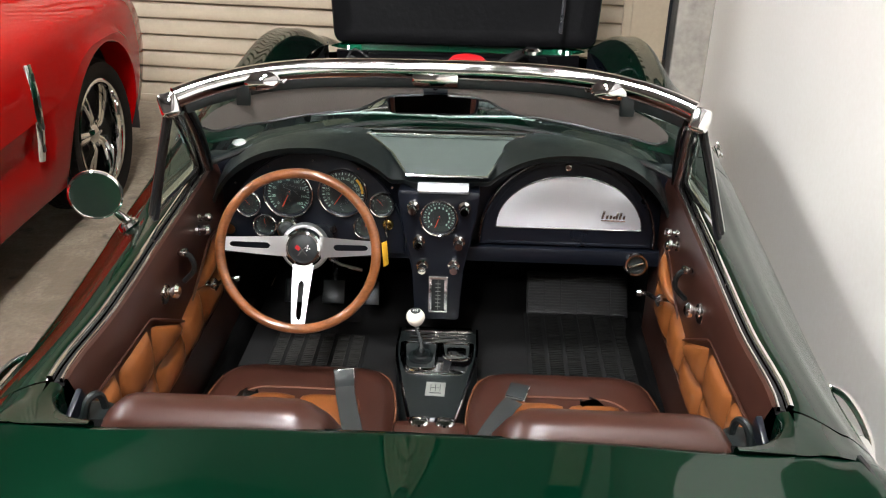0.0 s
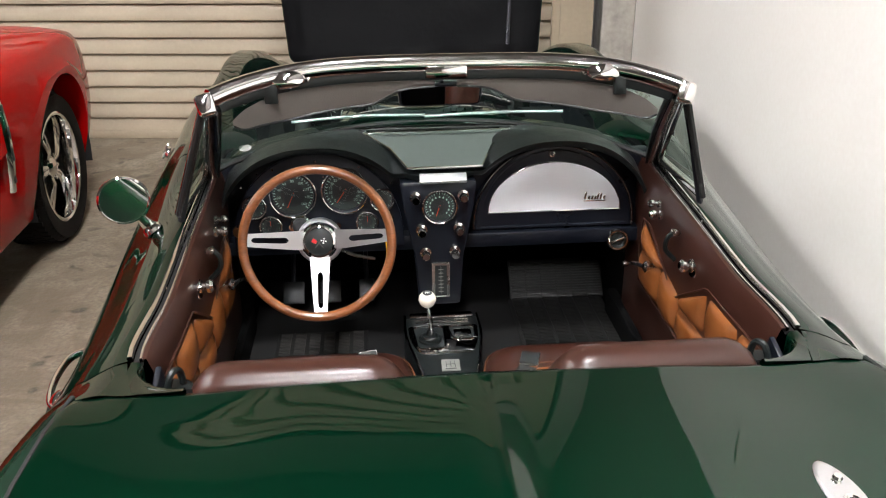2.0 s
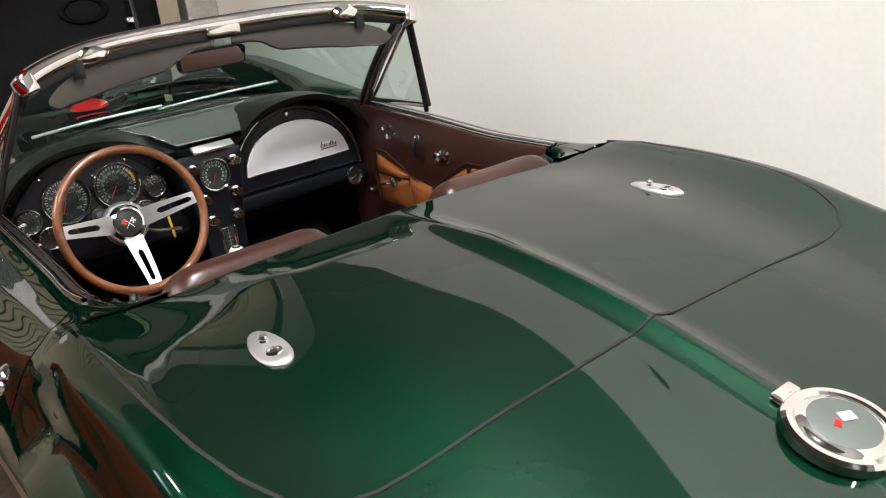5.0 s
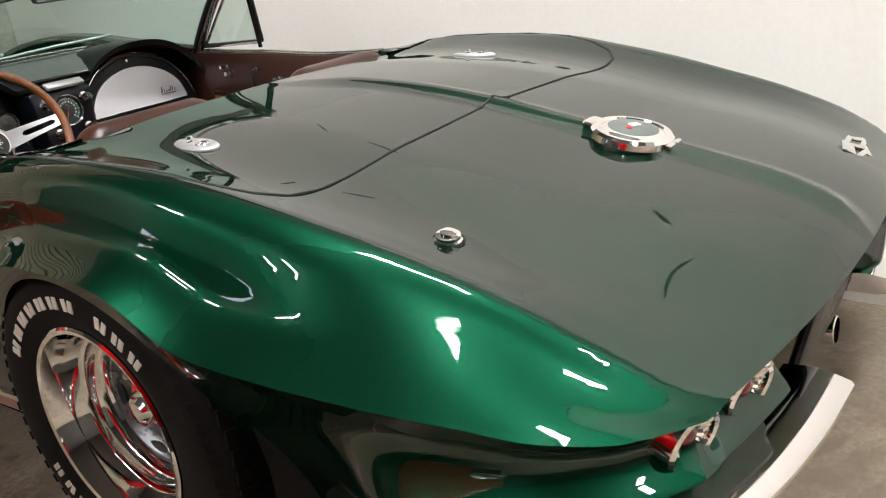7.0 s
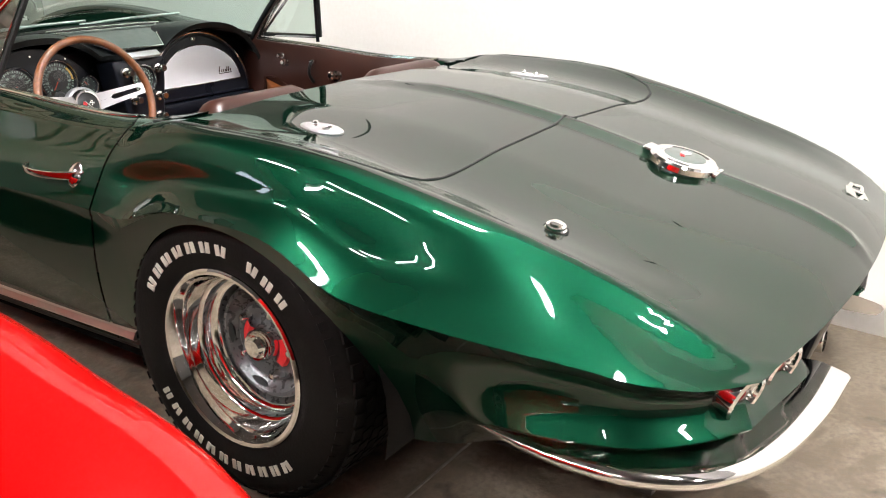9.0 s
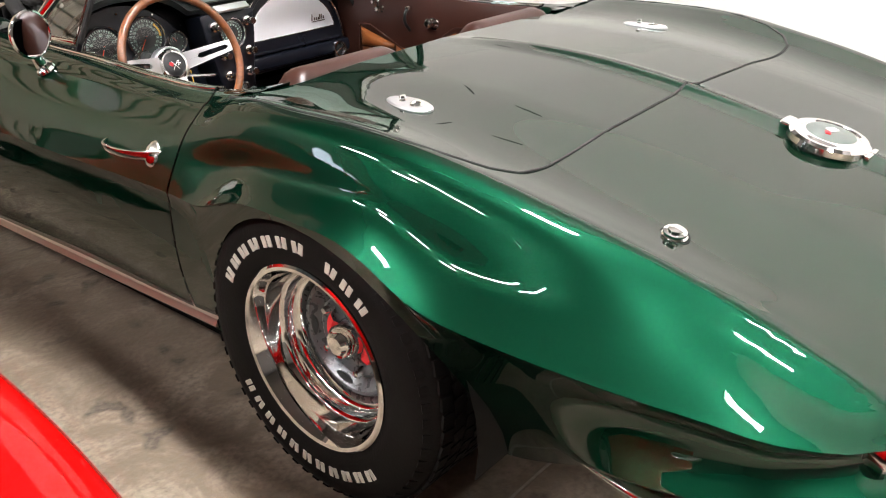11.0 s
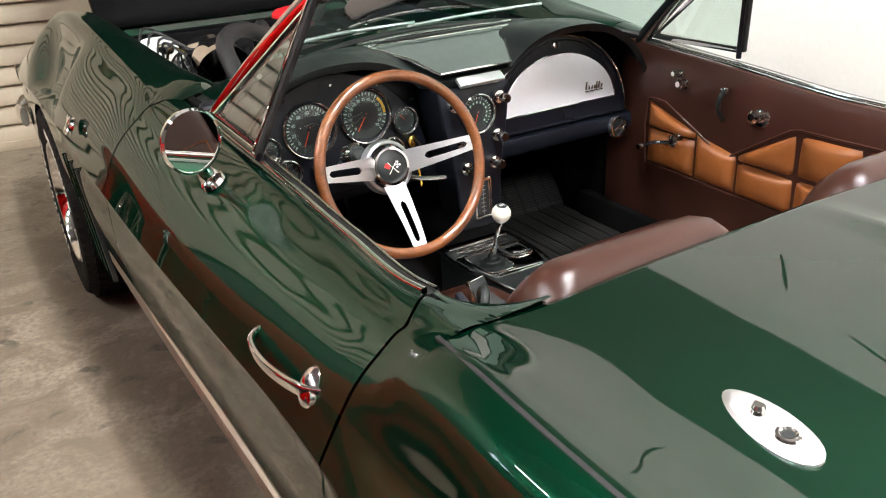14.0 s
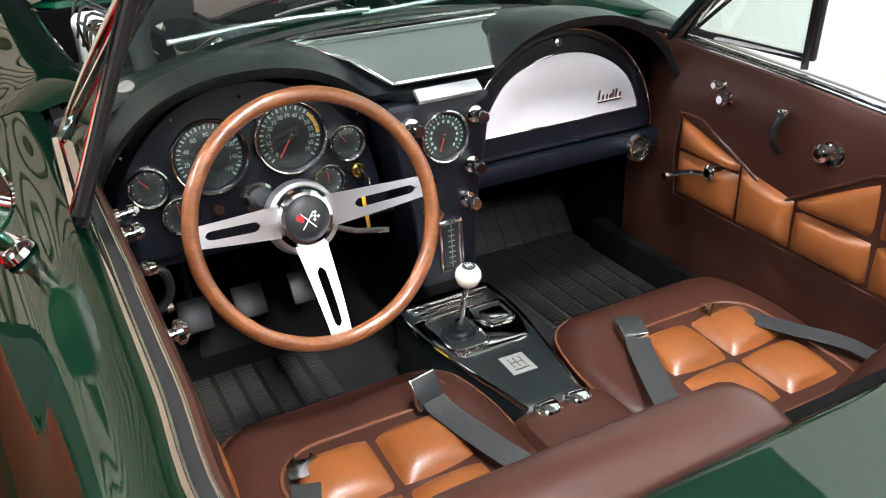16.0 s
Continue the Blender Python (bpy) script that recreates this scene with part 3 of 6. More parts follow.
# doors
for s, nm in ((-1, "driver"), (1, "passenger")):
    ys = stations(0.459, 1.535, 0.03)
    b = loft(upper(DOOR, ys, s, 41, False))
    loft(lower(DOOR, ys, s)[:], bm=b)
    door = part("door", shut_line(b), GREEN, car, "dark green metallic door", angle=40)
    # belt moulding and seals
    path = [Vector((s * (cubic(sorted(DOOR), [DOOR[k] for k in sorted(DOOR)], y)[0][0] - 0.004), y, cubic(sorted(DOOR), [DOOR[k] for k in sorted(DOOR)], y)[0][1] + 0.002)) for y in np.linspace(0.462, 1.40, 24)]
    part("belt_moulding", sweep(path, rounded([(-0.006, -0.004), (0.006, -0.004), (0.005, 0.006), (-0.005, 0.006)], 0.003, 2)), CHROME, door, "thin chrome belt moulding")
    part("window_seal", sweep([p + Vector((-s * 0.014, 0, -0.003)) for p in path], rounded([(-0.009, -0.012), (0.009, -0.012), (0.008, -0.003), (-0.008, -0.003)], 0.002, 2)), RUBBER, door)
    part("inner_moulding", sweep([p + Vector((-s * 0.020, 0, -0.001)) for p in path], rounded([(-0.003, -0.006), (0.003, -0.006), (0.0025, 0.003), (-0.0025, 0.003)], 0.0015, 2)), CHROME, door, "thin chrome inner moulding")
    # outer handle: a chrome blade with a loop, and the push button
    hp = [(s * 0.785, 0.69, .672), (s * .808, .689, .672), (s * .828, .668, .670), (s * .834, .62, .668), (s * .829, .56, .668), (s * .814, .50, .670), (s * .793, .470, .670)]
    hp = spline(hp, 22)
    part("door_handle", sweep(hp, lambda t: rounded([(-.004, -.008 - .005 * t), (.004, -.008 - .005 * t), (.005, .005 + .005 * t), (-.005, .005 + .005 * t)], .004, 3)), CHROME, door, "chrome door handle")
    part("button", lathe([(0, .022), (.011, .02), (.013, .012), (.013, -.01)], axis((s * .795, .487, .658), (s, 0, .35)), 16), CHROME, door)
    part("handle_boss", lathe([(0, .016), (.012, .014), (.021, .008), (.025, 0), (.025, -.012)], axis((s * .800, .500, .668), (s, -.1, .55)) @ Matrix.Diagonal((1, 1.3, 1, 1)), 24), CHROME, door)
    part("lock", lathe([(0, .006), (.008, .006), (.010, .004), (.013, .003), (.014, -.01)], axis((s * .808, .512, .606), (s, -0.05, .12)), 20), CHROME, door)
    # inner panel
    yy = np.linspace(0.47, 1.50, 30)
    tab = sorted(DOOR)
    tops = [cubic(tab, [DOOR[k] for k in tab], y)[0] for y in yy]
    rows = []
    for y, tpt in zip(yy, tops):
        tx, tz = tpt[0] - 0.02, tpt[1]
        rows.append([Vector((s * x, y, z)) for x, z in ((tx - 0.004, tz - 0.014), (tx - 0.006, tz - 0.001), (tx - 0.013, tz - 0.003), (tx - 0.022, tz - 0.03),
                    (tx - 0.024, tz - 0.10), (tx - 0.022, tz - .20), (tx - .020, tz - .30), (tx - 0.018, tz - .42), (tx - .018, .30), (tx - .012, .24))])
    panel = part("door_panel", loft(rows), BROWN, car, "brown leather door panel with tan quilted inset")

# front: wings, cowl, nose
ys = stations(1.542, 3.44, 0.035)
for s in (-1, 1):
    wing = part("front_wing", loft(upper(FRONT, ys, s, 45, False)), GREEN, car, "dark green metallic front wing", angle=50)
    part("lower_wing", loft(lower(FRONT, ys, s)), GREEN, wing, angle=40)


def inner_edge(y):
    t = sorted(FRONT)
    return cubic(t, [FRONT[k] for k in t], y)[0]


b = bmesh.new()
rows = []
for y, zc in ((1.50, .905), (1.56, .910), (1.60, .911), (1.635, .910), (1.655, .906), (1.66, .895), (1.66, .84)):
    x0, z0 = inner_edge(max(y, 1.60))
    row = []
    for i in range(33):
        u = i / 16 - 1
        row.append(Vector((u * x0, y, z0 + (zc - z0) * (1 - abs(u) ** 2.2) + (0 if y < 1.66 else zc - .906))))
    rows.append(row)
part("cowl", loft(rows), GREEN, car, angle=50)
rows = []
for y, zc in ((3.10, .72), (3.12, .80), (3.18, .78), (3.26, .735), (3.34, .69), (3.44, .61)):
    x0, z0 = inner_edge(max(y, 3.12))
    rows.append([Vector((u * x0, y + 0.05 * (1 - u * u), z0 + (zc - z0) * (1 - u ** 4))) for u in np.linspace(-1, 1, 25)])
part("nose", loft(rows), GREEN, car)
t = section(FRONT, 3.44)
e = [Vector((x, 3.44 + .05 * max(1 - (x / .4) ** 2, 0), z)) for x, z in ((u * .822, .622 + .06 * (1 - abs(u)) ** .5) for u in np.linspace(-1, 1, 25))]
rows = [e] + [[p + Vector((0, dy, dz)) for p in e] for dy, dz in ((-.04, -.05), (-.03, -.14), (-.02, -.26), (-.10, -.36))]
part("front_panel", loft(rows), GREEN, car)
part("front_bumper", sweep(spline([(-.885, 3.22, .468), (-.885, 3.36, .466), (-.80, 3.50, .47), (-.35, 3.56, .47), (0, 3.57, .47), (.35, 3.56, .47), (.80, 3.50, .47), (.885, 3.36, .466), (.885, 3.22, .468)], 50), circle(.03, 12, .5, 1.3)), CHROME, car, "chrome front bumper")
# seams
def on_body(x, y):
    t = section(REAR, y)
    xs = curve(t, 400)
    k = min(xs, key=lambda q: abs(q.x - abs(x)))
    ridge = 0.013 * max(1 - abs(x) / 0.050, 0) ** 1.3 * min(max((0.33 - y) / 0.30, 0), 1)
    return Vector((x, bow(abs(x), y), k.z + ridge))


seam = [on_body(s * x, y) for s, x, y in [(-1, .695, .328), (-1, .704, .22), (-1, .707, .10), (-1, .705, -.05), (-1, .695, -.18), (-1, .676, -.265), (-1, .645, -.325), (-1, .60, -.355), (-1, .54, -.362)]]
seam += [on_body(x, -.362) for x in np.linspace(-.48, .48, 33)]
seam += [Vector((-p.x, p.y, p.z)) for p in reversed(seam[:9])]
part("lid_seam", sweep(seam, rounded([(-.0034, -.004), (.0034, -.004), (.0034, .0015), (-.0034, .0015)], .0006, 1)), RUBBER, car, "dark panel gap round the roof lid")
# sill trim under the doors
SILLM = mat("polished_sill_metal", (0.68, 0.60, 0.52), 0.34, 1.0, rvary=0.05, vscale=6)
for s in (-1, 1):
    path = [Vector((s * x, y, z)) for y, x, z in ((.36, .795, .285), (.9, .802, .282), (1.5, .812, .282), (2.085, .818, .285))]
    part("sill_trim", sweep(spline(path, 20), [(s * a_, c_) for a_, c_ in ((-.02, -.008), (.009, -.008), (.0145, -.005), (.0150, -.001), (.0115, .005), (.0085, .010), (.0080, .012), (.0060, .0130), (-.006, .0195), (-.014, .0225), (-.02, .024))]), SILLM, car, "polished metal sill trim with a groove")


for s in (-1, 1):
    path = [Vector((s * x, y, z)) for y, x, z in ((.34, .782, .247), (.9, .788, .244), (1.5, .798, .244), (2.10, .803, .247))]
    part("rocker", sweep(spline(path, 20), [(s * a_, c_) for a_, c_ in ((-.08, -.05), (-.050, -.045), (-.022, -.02), (-.006, .012), (.004, .036), (-.06, .036))]), RUBBER, car, "black rocker panel")
    m = Matrix.Translation((s * .838, 3.315, .580)) @ pose(0, 0, 0, 0, s * 12, s * -12) @ Matrix.Diagonal((.4, 1.0, 1.0, 1))
    lampf = part("headlamp", lathe([(0, -.02), (.062, -.02), (.074, 0), (.070, .012), (.058, .0), (0, -.004)], m @ pose(0, 0, 0, 0, s * 90, 0), 28), DASH, car, "dark oval headlamp opening")
    part("headlamp_rim", lathe([(.070, .0), (.074, .014), (.080, .008), (.080, -.01)], m @ pose(0, 0, 0, 0, s * 90, 0), 28), GREEN, lampf)


# ---- interior of the roadster ----
def plate(outline, m, depth=0.006, bevel=0.002, bm=None):
    return pad(outline, [(0, -depth), (0, -bevel), (bevel, 0)], m, bm)


def half_oval(cx, cz, a, bb, n=24, low=0.0):
    """A half oval in (x, z), flat below."""
    pts = [(cx + a * math.cos(math.pi * i / n), cz + bb * math.sin(math.pi * i / n)) for i in range(n + 1)]
    return [(cx + a, cz - low)] * bool(low) + pts + [(cx - a, cz - low)] * bool(low)


def facing(x, y, z, tilt=0.0):
    """A plane facing the seats: local x to the right, y up, z out of it towards the back of the car."""
    return pose(x, y, z, 90 - tilt, 0, 0)


# dash top with its two humps
def brow(x):
    z = 0.745
    for c in (-0.345, 0.345):
        d = abs((x - c) / 0.285)
        if d < 1:
            z = max(z, 0.62 + 0.285 * (1 - d ** 2.3) ** 0.45)
    if abs(x) < 0.12:
        z = max(z, 0.825)
    return z


def dash_z(x, y):
    zb = 0.898 - 0.10 * abs(x / 0.66) ** 3.5
    t = min(max((y - 1.335) / 0.22, 0), 1)
    f = brow(x)
    if abs(x) < 0.20:
        w = max(1 - abs(x) / 0.20, 0)
        f = max(f, 0.825)
    return f * (1 - t) + zb * t + 0.012 * math.sin(math.pi * t) * (1 if 0.08 < abs(x) < 0.6 else 0)


xs = np.linspace(-0.655, 0.655, 132)
rows = []
for y in (1.345, 1.335, 1.333, 1.345, 1.37, 1.40, 1.44, 1.48, 1.52, 1.56, 1.60):
    row = []
    for x in xs:
        yy = y
        if abs(x) < 0.09:
            yy = max(y - 0.035 * (1 - (abs(x) / .09) ** 2), 1.30)
        z = dash_z(x, max(yy, 1.333))
        if y == 1.345 and not rows:
            z -= 0.022
        elif len(rows) == 1:
            z -= 0.008
        row.append(Vector((x, yy, z)))
    rows.append(row)
dash = part("dashboard", loft(rows), BLACK, car, "black padded dashboard with twin humps", angle=60)
# face behind the brows, and what is below it
b = box((1.29, 0.05, 0.30), pose(0, 1.46, 0.69), 0.01)
box((1.26, 0.16, 0.05), pose(0, 1.47, 0.585), 0.012, bm=b)
part("dash_panel", b, DASH, dash)
for size, y, z in (((1.08, 0.03, 0.24), 1.72, 0.70), ((1.40, 0.24, 0.02), 1.85, 0.585), ((1.40, 0.03, 0.46), 1.985, 0.40)):
    part("firewall", box(size, pose(0, y, z)), CARPET, car)

CL = facing(-0.345, 1.382, 0.615, 6)
cluster = part("instrument_panel", plate(half_oval(0, 0, 0.247, 0.255, 32, 0.03), CL, 0.02), DASH, dash, "black instrument panel with round gauges")


def lettering(text, size, m, bm):
    """Adds flat characters in the built-in font, centred on m."""
    cu = bpy.data.curves.new("text", "FONT")
    cu.body, cu.size = text, size
    cu.align_x, cu.align_y = "CENTER", "CENTER"
    ob = bpy.data.objects.new("text", cu)
    me = bpy.data.meshes.new_from_object(ob)
    me.transform(m)
    bm.from_mesh(me)
    bpy.data.objects.remove(ob)
    bpy.data.curves.remove(cu)
    bpy.data.meshes.remove(me)
    return bm


def gauge(x, z, r, needle, ticks, red=False, m=CL, parent=cluster, numbers=True, figures=()):
    g = m @ pose(x, z, 0.0)
    body = part("gauge", lathe([(0, .0035), (r * .93, .0035), (r * .95, .006)], g, 36), DIAL, parent)
    part("bezel", lathe([(r + .0005, .010), (r + .0015, .0135), (r + .0035, .0145), (r + .0055, .013), (r + .0062, .007), (r + .0065, -.002)], g, 48), CHROME, parent, "chrome gauge bezel")
    part("bezel_well", lathe([(r * .93, .0036), (r * .95, .009), (r + .0005, .0105)], g, 40), DASH, parent)
    part("dial_band", lathe([(r * .55, .0038), (r * .90, .0039)], g, 36), BAND, body)
    bm = bmesh.new()
    for i in range(ticks):
        a = radians(225 - 270 * i / (ticks - 1))
        big = i % 2 == 0
        box((r * (0.12 if big else 0.08), r * (0.045 if big else 0.025) * (1.6 if r < .04 else 1), .0006), g @ pose(r * .85 * math.cos(a), r * .85 * math.sin(a), .0042, 0, 0, math.degrees(a)), bm=bm)
        if big and numbers and not figures:
            box((r * .085, r * .12, .0006), g @ pose(r * .62 * math.cos(a), r * .62 * math.sin(a), .0042), bm=bm)
    for i, text in enumerate(figures):
        a = radians(225 - 270 * i / (len(figures) - 1))
        lettering(text, r * .17, g @ pose(r * .66 * math.cos(a), r * .63 * math.sin(a), .0045), bm)
    part("scale", bm, MARK, body, "pale green scale marks", smooth=False)
    if red:
        bm = bmesh.new()
        for i in range(4):
            a = radians(40 - 12 * i)
            box((r * .10, r * .16, .0006), g @ pose(r * .84 * math.cos(a), r * .84 * math.sin(a), .0046, 0, 0, math.degrees(a)), bm=bm)
        part("warning_mark", bm, YELLOW, body, smooth=False)
    a = radians(needle)
    bm = box((r * .78, r * .035, .0008), g @ pose(r * .28 * math.cos(a), r * .28 * math.sin(a), .0062, 0, 0, needle))
    part("needle", bm, NEEDLE, body, "orange needle", smooth=False)
    part("pivot", lathe([(0, .009), (r * .06, .009), (r * .08, .004)], g, 16), DIAL, body)
    c = part("cover", lathe([(0, .012), (r * .6, .0115), (r * .95, .0095)], g, 32), COVER, body)
    c.visible_shadow = False


gauge(-.069, .136, .063, 245, 33, figures=[str(v) for v in range(0, 161, 20)])
gauge(.080, .143, .063, 235, 29, True, figures=[str(v) for v in range(0, 71, 5)])
gauge(-.181, .103, .030, 130, 9, numbers=False)
gauge(.187, .113, .030, 130, 9, numbers=False)
gauge(-.138, .043, .028, 95, 9, numbers=False)
gauge(.141, .046, .028, 90, 9, numbers=False)
for x, z in ((-.21, .165), (-.12, .215), (0.0, .235), (.12, .215), (.21, .165), (.02, .19)):
    part("screw", lathe([(0, .003), (.003, .003), (.0035, 0)], CL @ pose(x * 1.02, z * .98, .001), 10), CHROME, cluster)
part("ignition_lock", lathe([(0, .014), (.008, .014), (.010, .010), (.014, .008), (.016, 0)], CL @ pose(.203, .055, 0), 20), BRASS, cluster, "brass ignition lock")
part("key", box((.004, .022, .05), CL @ pose(.203, .050, .030, 20, 0, 10), .001), CHROME, cluster)
part("key_tag", box((.022, .070, .002), CL @ pose(.198, -.02, .032, 0, 55, 4), .0008), YELLOW, cluster, "yellow key tag")
part("light_switch", lathe([(0, .03), (.010, .03), (.012, .02), (.008, .018), (.006, 0)], CL @ pose(-.075, .045, 0), 16), CHROME, cluster)
part("wiper_switch", lathe([(0, .03), (.010, .03), (.012, .02), (.008, .018), (.006, 0)], CL @ pose(.055, .045, 0), 16), CHROME, cluster)
part("vent_knob", lathe([(0, .045), (.015, .045), (.017, .03), (.012, .026), (.010, 0)], facing(-.575, 1.40, .655, 0), 18), CHROME, dash)
part("brake_release", box((.05, .02, .02), pose(-.56, 1.40, .60), .006), CHROME, dash)

# glove box with the bright plate
GL = facing(.352, 1.405, .632, 6)
glove = part("glove_box", pad(half_oval(0, 0, .243, .235, 36, .018), [(0, -.02), (0, -.004), (.006, .004), (.014, .004), (.018, 0)], GL, center=(0, .08)), DASH, dash, "black glove box door with bright metal plate")
part("glove_rim", tube([GL @ Vector((x, z, .004)) for x, z in half_oval(0, 0, .241, .233, 36, .016)], .003, 8), CHROME, glove)
part("glove_plate", pad(half_oval(.003, .035, .198, .147, 30), [(0, 0), (0, .001), (.002, .0025)], GL, center=(0, .09)), SATIN, glove, "satin silver plate")
part("glove_trim", tube([GL @ Vector((x, z, .002)) for x, z in half_oval(.003, .034, .200, .150, 36)] + [GL @ Vector((.203, .034, .002))], .002, 6), CHROME, glove)
part("glove_lock", lathe([(0, .002), (.005, .002), (.006, .007), (.009, .006), (.011, 0)], GL @ pose(-.008, .208, 0), 18), CHROME, glove)
bm = box((.066, .003, .003), GL @ pose(.124, .062, .004))
for k, (dx, h) in enumerate(((-.028, .024), (-.017, .012), (-.007, .012), (.002, .011), (.010, .020), (.019, .020), (.029, .012))):
    box((.006, h, .003), GL @ pose(.124 + dx, .066 + h / 2, .004, 0, 0, -12), .001, bm=bm)
part("name_badge", bm, CHROME, glove, "small chrome badge")
vent = part("fresh_air_vent", lathe([(.020, .0), (.026, .012), (.031, .012), (.034, 0)], facing(.548, 1.384, .575, 8), 28), CHROME, dash, "round chrome fresh air vent")
part("vent_flap", lathe([(0, .004), (.02, .002), (.021, -.01)], facing(.548, 1.384, .575, 8), 20), BLACK, vent)
part("vent_bar", box((.044, .007, .008), facing(.548, 1.384, .575, 8) @ pose(0, 0, .009, 0, 0, 18), .003), CHROME, vent)

# centre stack
ST = facing(0, 1.296, .60, 3)
stack = part("centre_panel", pad(rounded([(-.108, .205), (-.098, .12), (-.070, -.02), (-.060, -.17), (.060, -.17), (.070, -.02), (.098, .12), (.108, .205)], .01, 2), [(0, -.10), (0, -.004), (.004, 0)], ST), DASH, dash, "black centre stack with clock, knobs and radio")
gauge(.002, .135, .045, 250, 25, False, ST, stack, figures=())
for x, z in ((-.066, .165), (.068, .167), (-.050, .068), (.056, .070), (-.040, -.002), (.044, .0)):
    part("knob", lathe([(0, .046), (.010, .046), (.0125, .042), (.0125, .028), (.009, .026), (.009, .012), (.016, .010), (.018, 0)], ST @ pose(x, z, 0), 20), CHROME, stack, "chrome knob")
radio = part("radio", pad(rounded([(-.027, -.055), (.027, -.055), (.027, .055), (-.027, .055)], .004, 2), [(0, -.01), (0, .006), (.003, .009), (.007, .009), (.009, .005)], ST @ pose(.003, -.090, 0)), CHROME, stack, "upright chrome radio")
part("radio_dial", box((.034, .092, .004), ST @ pose(.003, -.090, .006)), DIAL, radio)
bm = bmesh.new()
for k in range(7):
    box((.014, .002, .001), ST @ pose(.003, -.125 + k * .0115, .0085), bm=bm)
box((.0015, .09, .001), ST @ pose(.003, -.09, .0088), bm=bm)
part("radio_marks", bm, PLATE, radio, smooth=False)
bm = bmesh.new()
part("stack_plate", box((.132, .012, .03), pose(.012, 1.296, .820, -58, 0, 0), .003), BRUSHED, stack, "bright ribbed plate")
# speaker panel in the valley of the dash
A, B_, C, D = Vector((-.205, 1.478, .901)), Vector((.225, 1.478, .901)), Vector((.125, 1.325, .842)), Vector((-.085, 1.325, .842))
spk = part("speaker_panel", loft([[A, B_], [A * .5 + D * .5 + Vector((.014, 0, .004)), B_ * .5 + C * .5 + Vector((-.014, 0, .004))], [D, C]]), GRILLE, dash, "grey speaker grille panel")
part("speaker_rim", tube([A, B_, B_ * .5 + C * .5 + Vector((-.014, 0, .004)), C, D, A * .5 + D * .5 + Vector((.014, 0, .004)), A], .004, 6), CHROME, spk)
bm = bmesh.new()
for k in range(3):
    t = (k * .35 + .8) / 15
    p, q = A.lerp(D, t), B_.lerp(C, t)
    bmx = (p + q) / 2 + Vector((0, 0, .0045))
    box(((q - p).length * (.93 - .10 * math.sin(math.pi * t)), .003, .002), Matrix.Translation(bmx) @ pose(0, 0, 0, 20, 0, 0), bm=bm)
part("louvre", bm, GRILLE, spk, smooth=False)
bm = box((.42, .012, .004), pose(.02, 1.50, .906, 6, 0, 0), .002)
part("defroster_slot", bm, DIAL, dash)
part("defroster_trim", tube([(-.22, 1.50, .908), (-.1, 1.51, .910), (.1, 1.51, .910), (.25, 1.50, .908)], .004, 8, 20), CHROME, dash)

# steering wheel
WC = Vector((-.329, 1.085, .728))
WM = facing(*WC, 18)
R_W = .190
steering = part("steering_wheel", sweep([WM @ Vector((R_W * math.cos(a), R_W * math.sin(a), 0)) for a in np.linspace(0, 2 * math.pi, 97)[:-1]], circle(.0122, 14), up=WM.to_3x3() @ Vector((0, 0, 1)), closed=True), WOOD, car, "varnished wooden rim with brushed metal spokes")


def spoke(angle, r0=.042, r1=.186, w0=.026, w1=.016):
    """A dished spoke with a long slot."""
    m = WM @ pose(0, 0, 0, 0, 0, angle)
    bm = bmesh.new()
    n = 44
    slot0, slot1 = .080, .168
    rows_out, rows_in = {1: [], -1: []}, {1: [], -1: []}
    for i in range(n + 1):
        r = r0 + (r1 - r0) * i / n
        t = i / n
        w = w0 + (w1 - w0) * t
        h = -.066 * (1 - t) ** 1.25
        u = (r - slot0) / (slot1 - slot0)
        s = (.0085 - .002 * t) * (max(1 - abs(2 * u - 1) ** 14, 0) ** .5 if 0 <= u <= 1 else 0)
        for k in (1, -1):
            rows_out[k].append((r, k * w, h))
            rows_in[k].append((r, k * max(s, .0002), h))
    for k in (1, -1):
        o, q = rows_out[k], rows_in[k]
        loft([[m @ Vector((x, y, z)) for x, y, z in q], [m @ Vector((x, y, z + .001)) for x, y, z in q], [m @ Vector((x, y, z + .001)) for x, y, z in o], [m @ Vector((x, y, z - .003)) for x, y, z in o], [m @ Vector((x, y, z - .003)) for x, y, z in q]], bm=bm)
    return bm


for a in (5, 175, 270):
    part("spoke", spoke(a), BRUSHED, steering, "brushed metal spoke with a long slot", angle=40)
hubm = WM @ pose(0, 0, -.074)
part("hub", lathe([(.062, -.02), (.058, .0), (.052, .004), (.050, .002)], hubm, 36), BRUSHED, steering)
part("horn_ring", lathe([(.0, .0), (.044, .0), (.046, .010), (.042, .016), (.037, .017), (.035, .012)], hubm, 40), CHROME, steering)
part("horn_button", lathe([(0, .019), (.018, .0185), (.030, .016), (.036, .012)], hubm, 36), DIAL, steering, "black horn button with crossed flags")
bm = bmesh.new()
for i in range(3):
    for j in range(3):
        if (i + j) % 2 == 0:
            box((.0038, .0038, .001), hubm @ pose(.012, .002, .0192, 0, 0, 32) @ pose(.004 * (i - 1), .004 * (j - 1), 0), bm=bm)
part("chequered_flag", bm, PAPER, steering, smooth=False)
part("red_flag", box((.013, .010, .001), hubm @ pose(-.012, .002, .0190, 0, 0, -32)), REDCAL, steering)
for a in (-40, 40):
    part("flag_pole", box((.0016, .034, .001), hubm @ pose(0, -.003, .0193, 0, 0, a)), CHROME, steering)
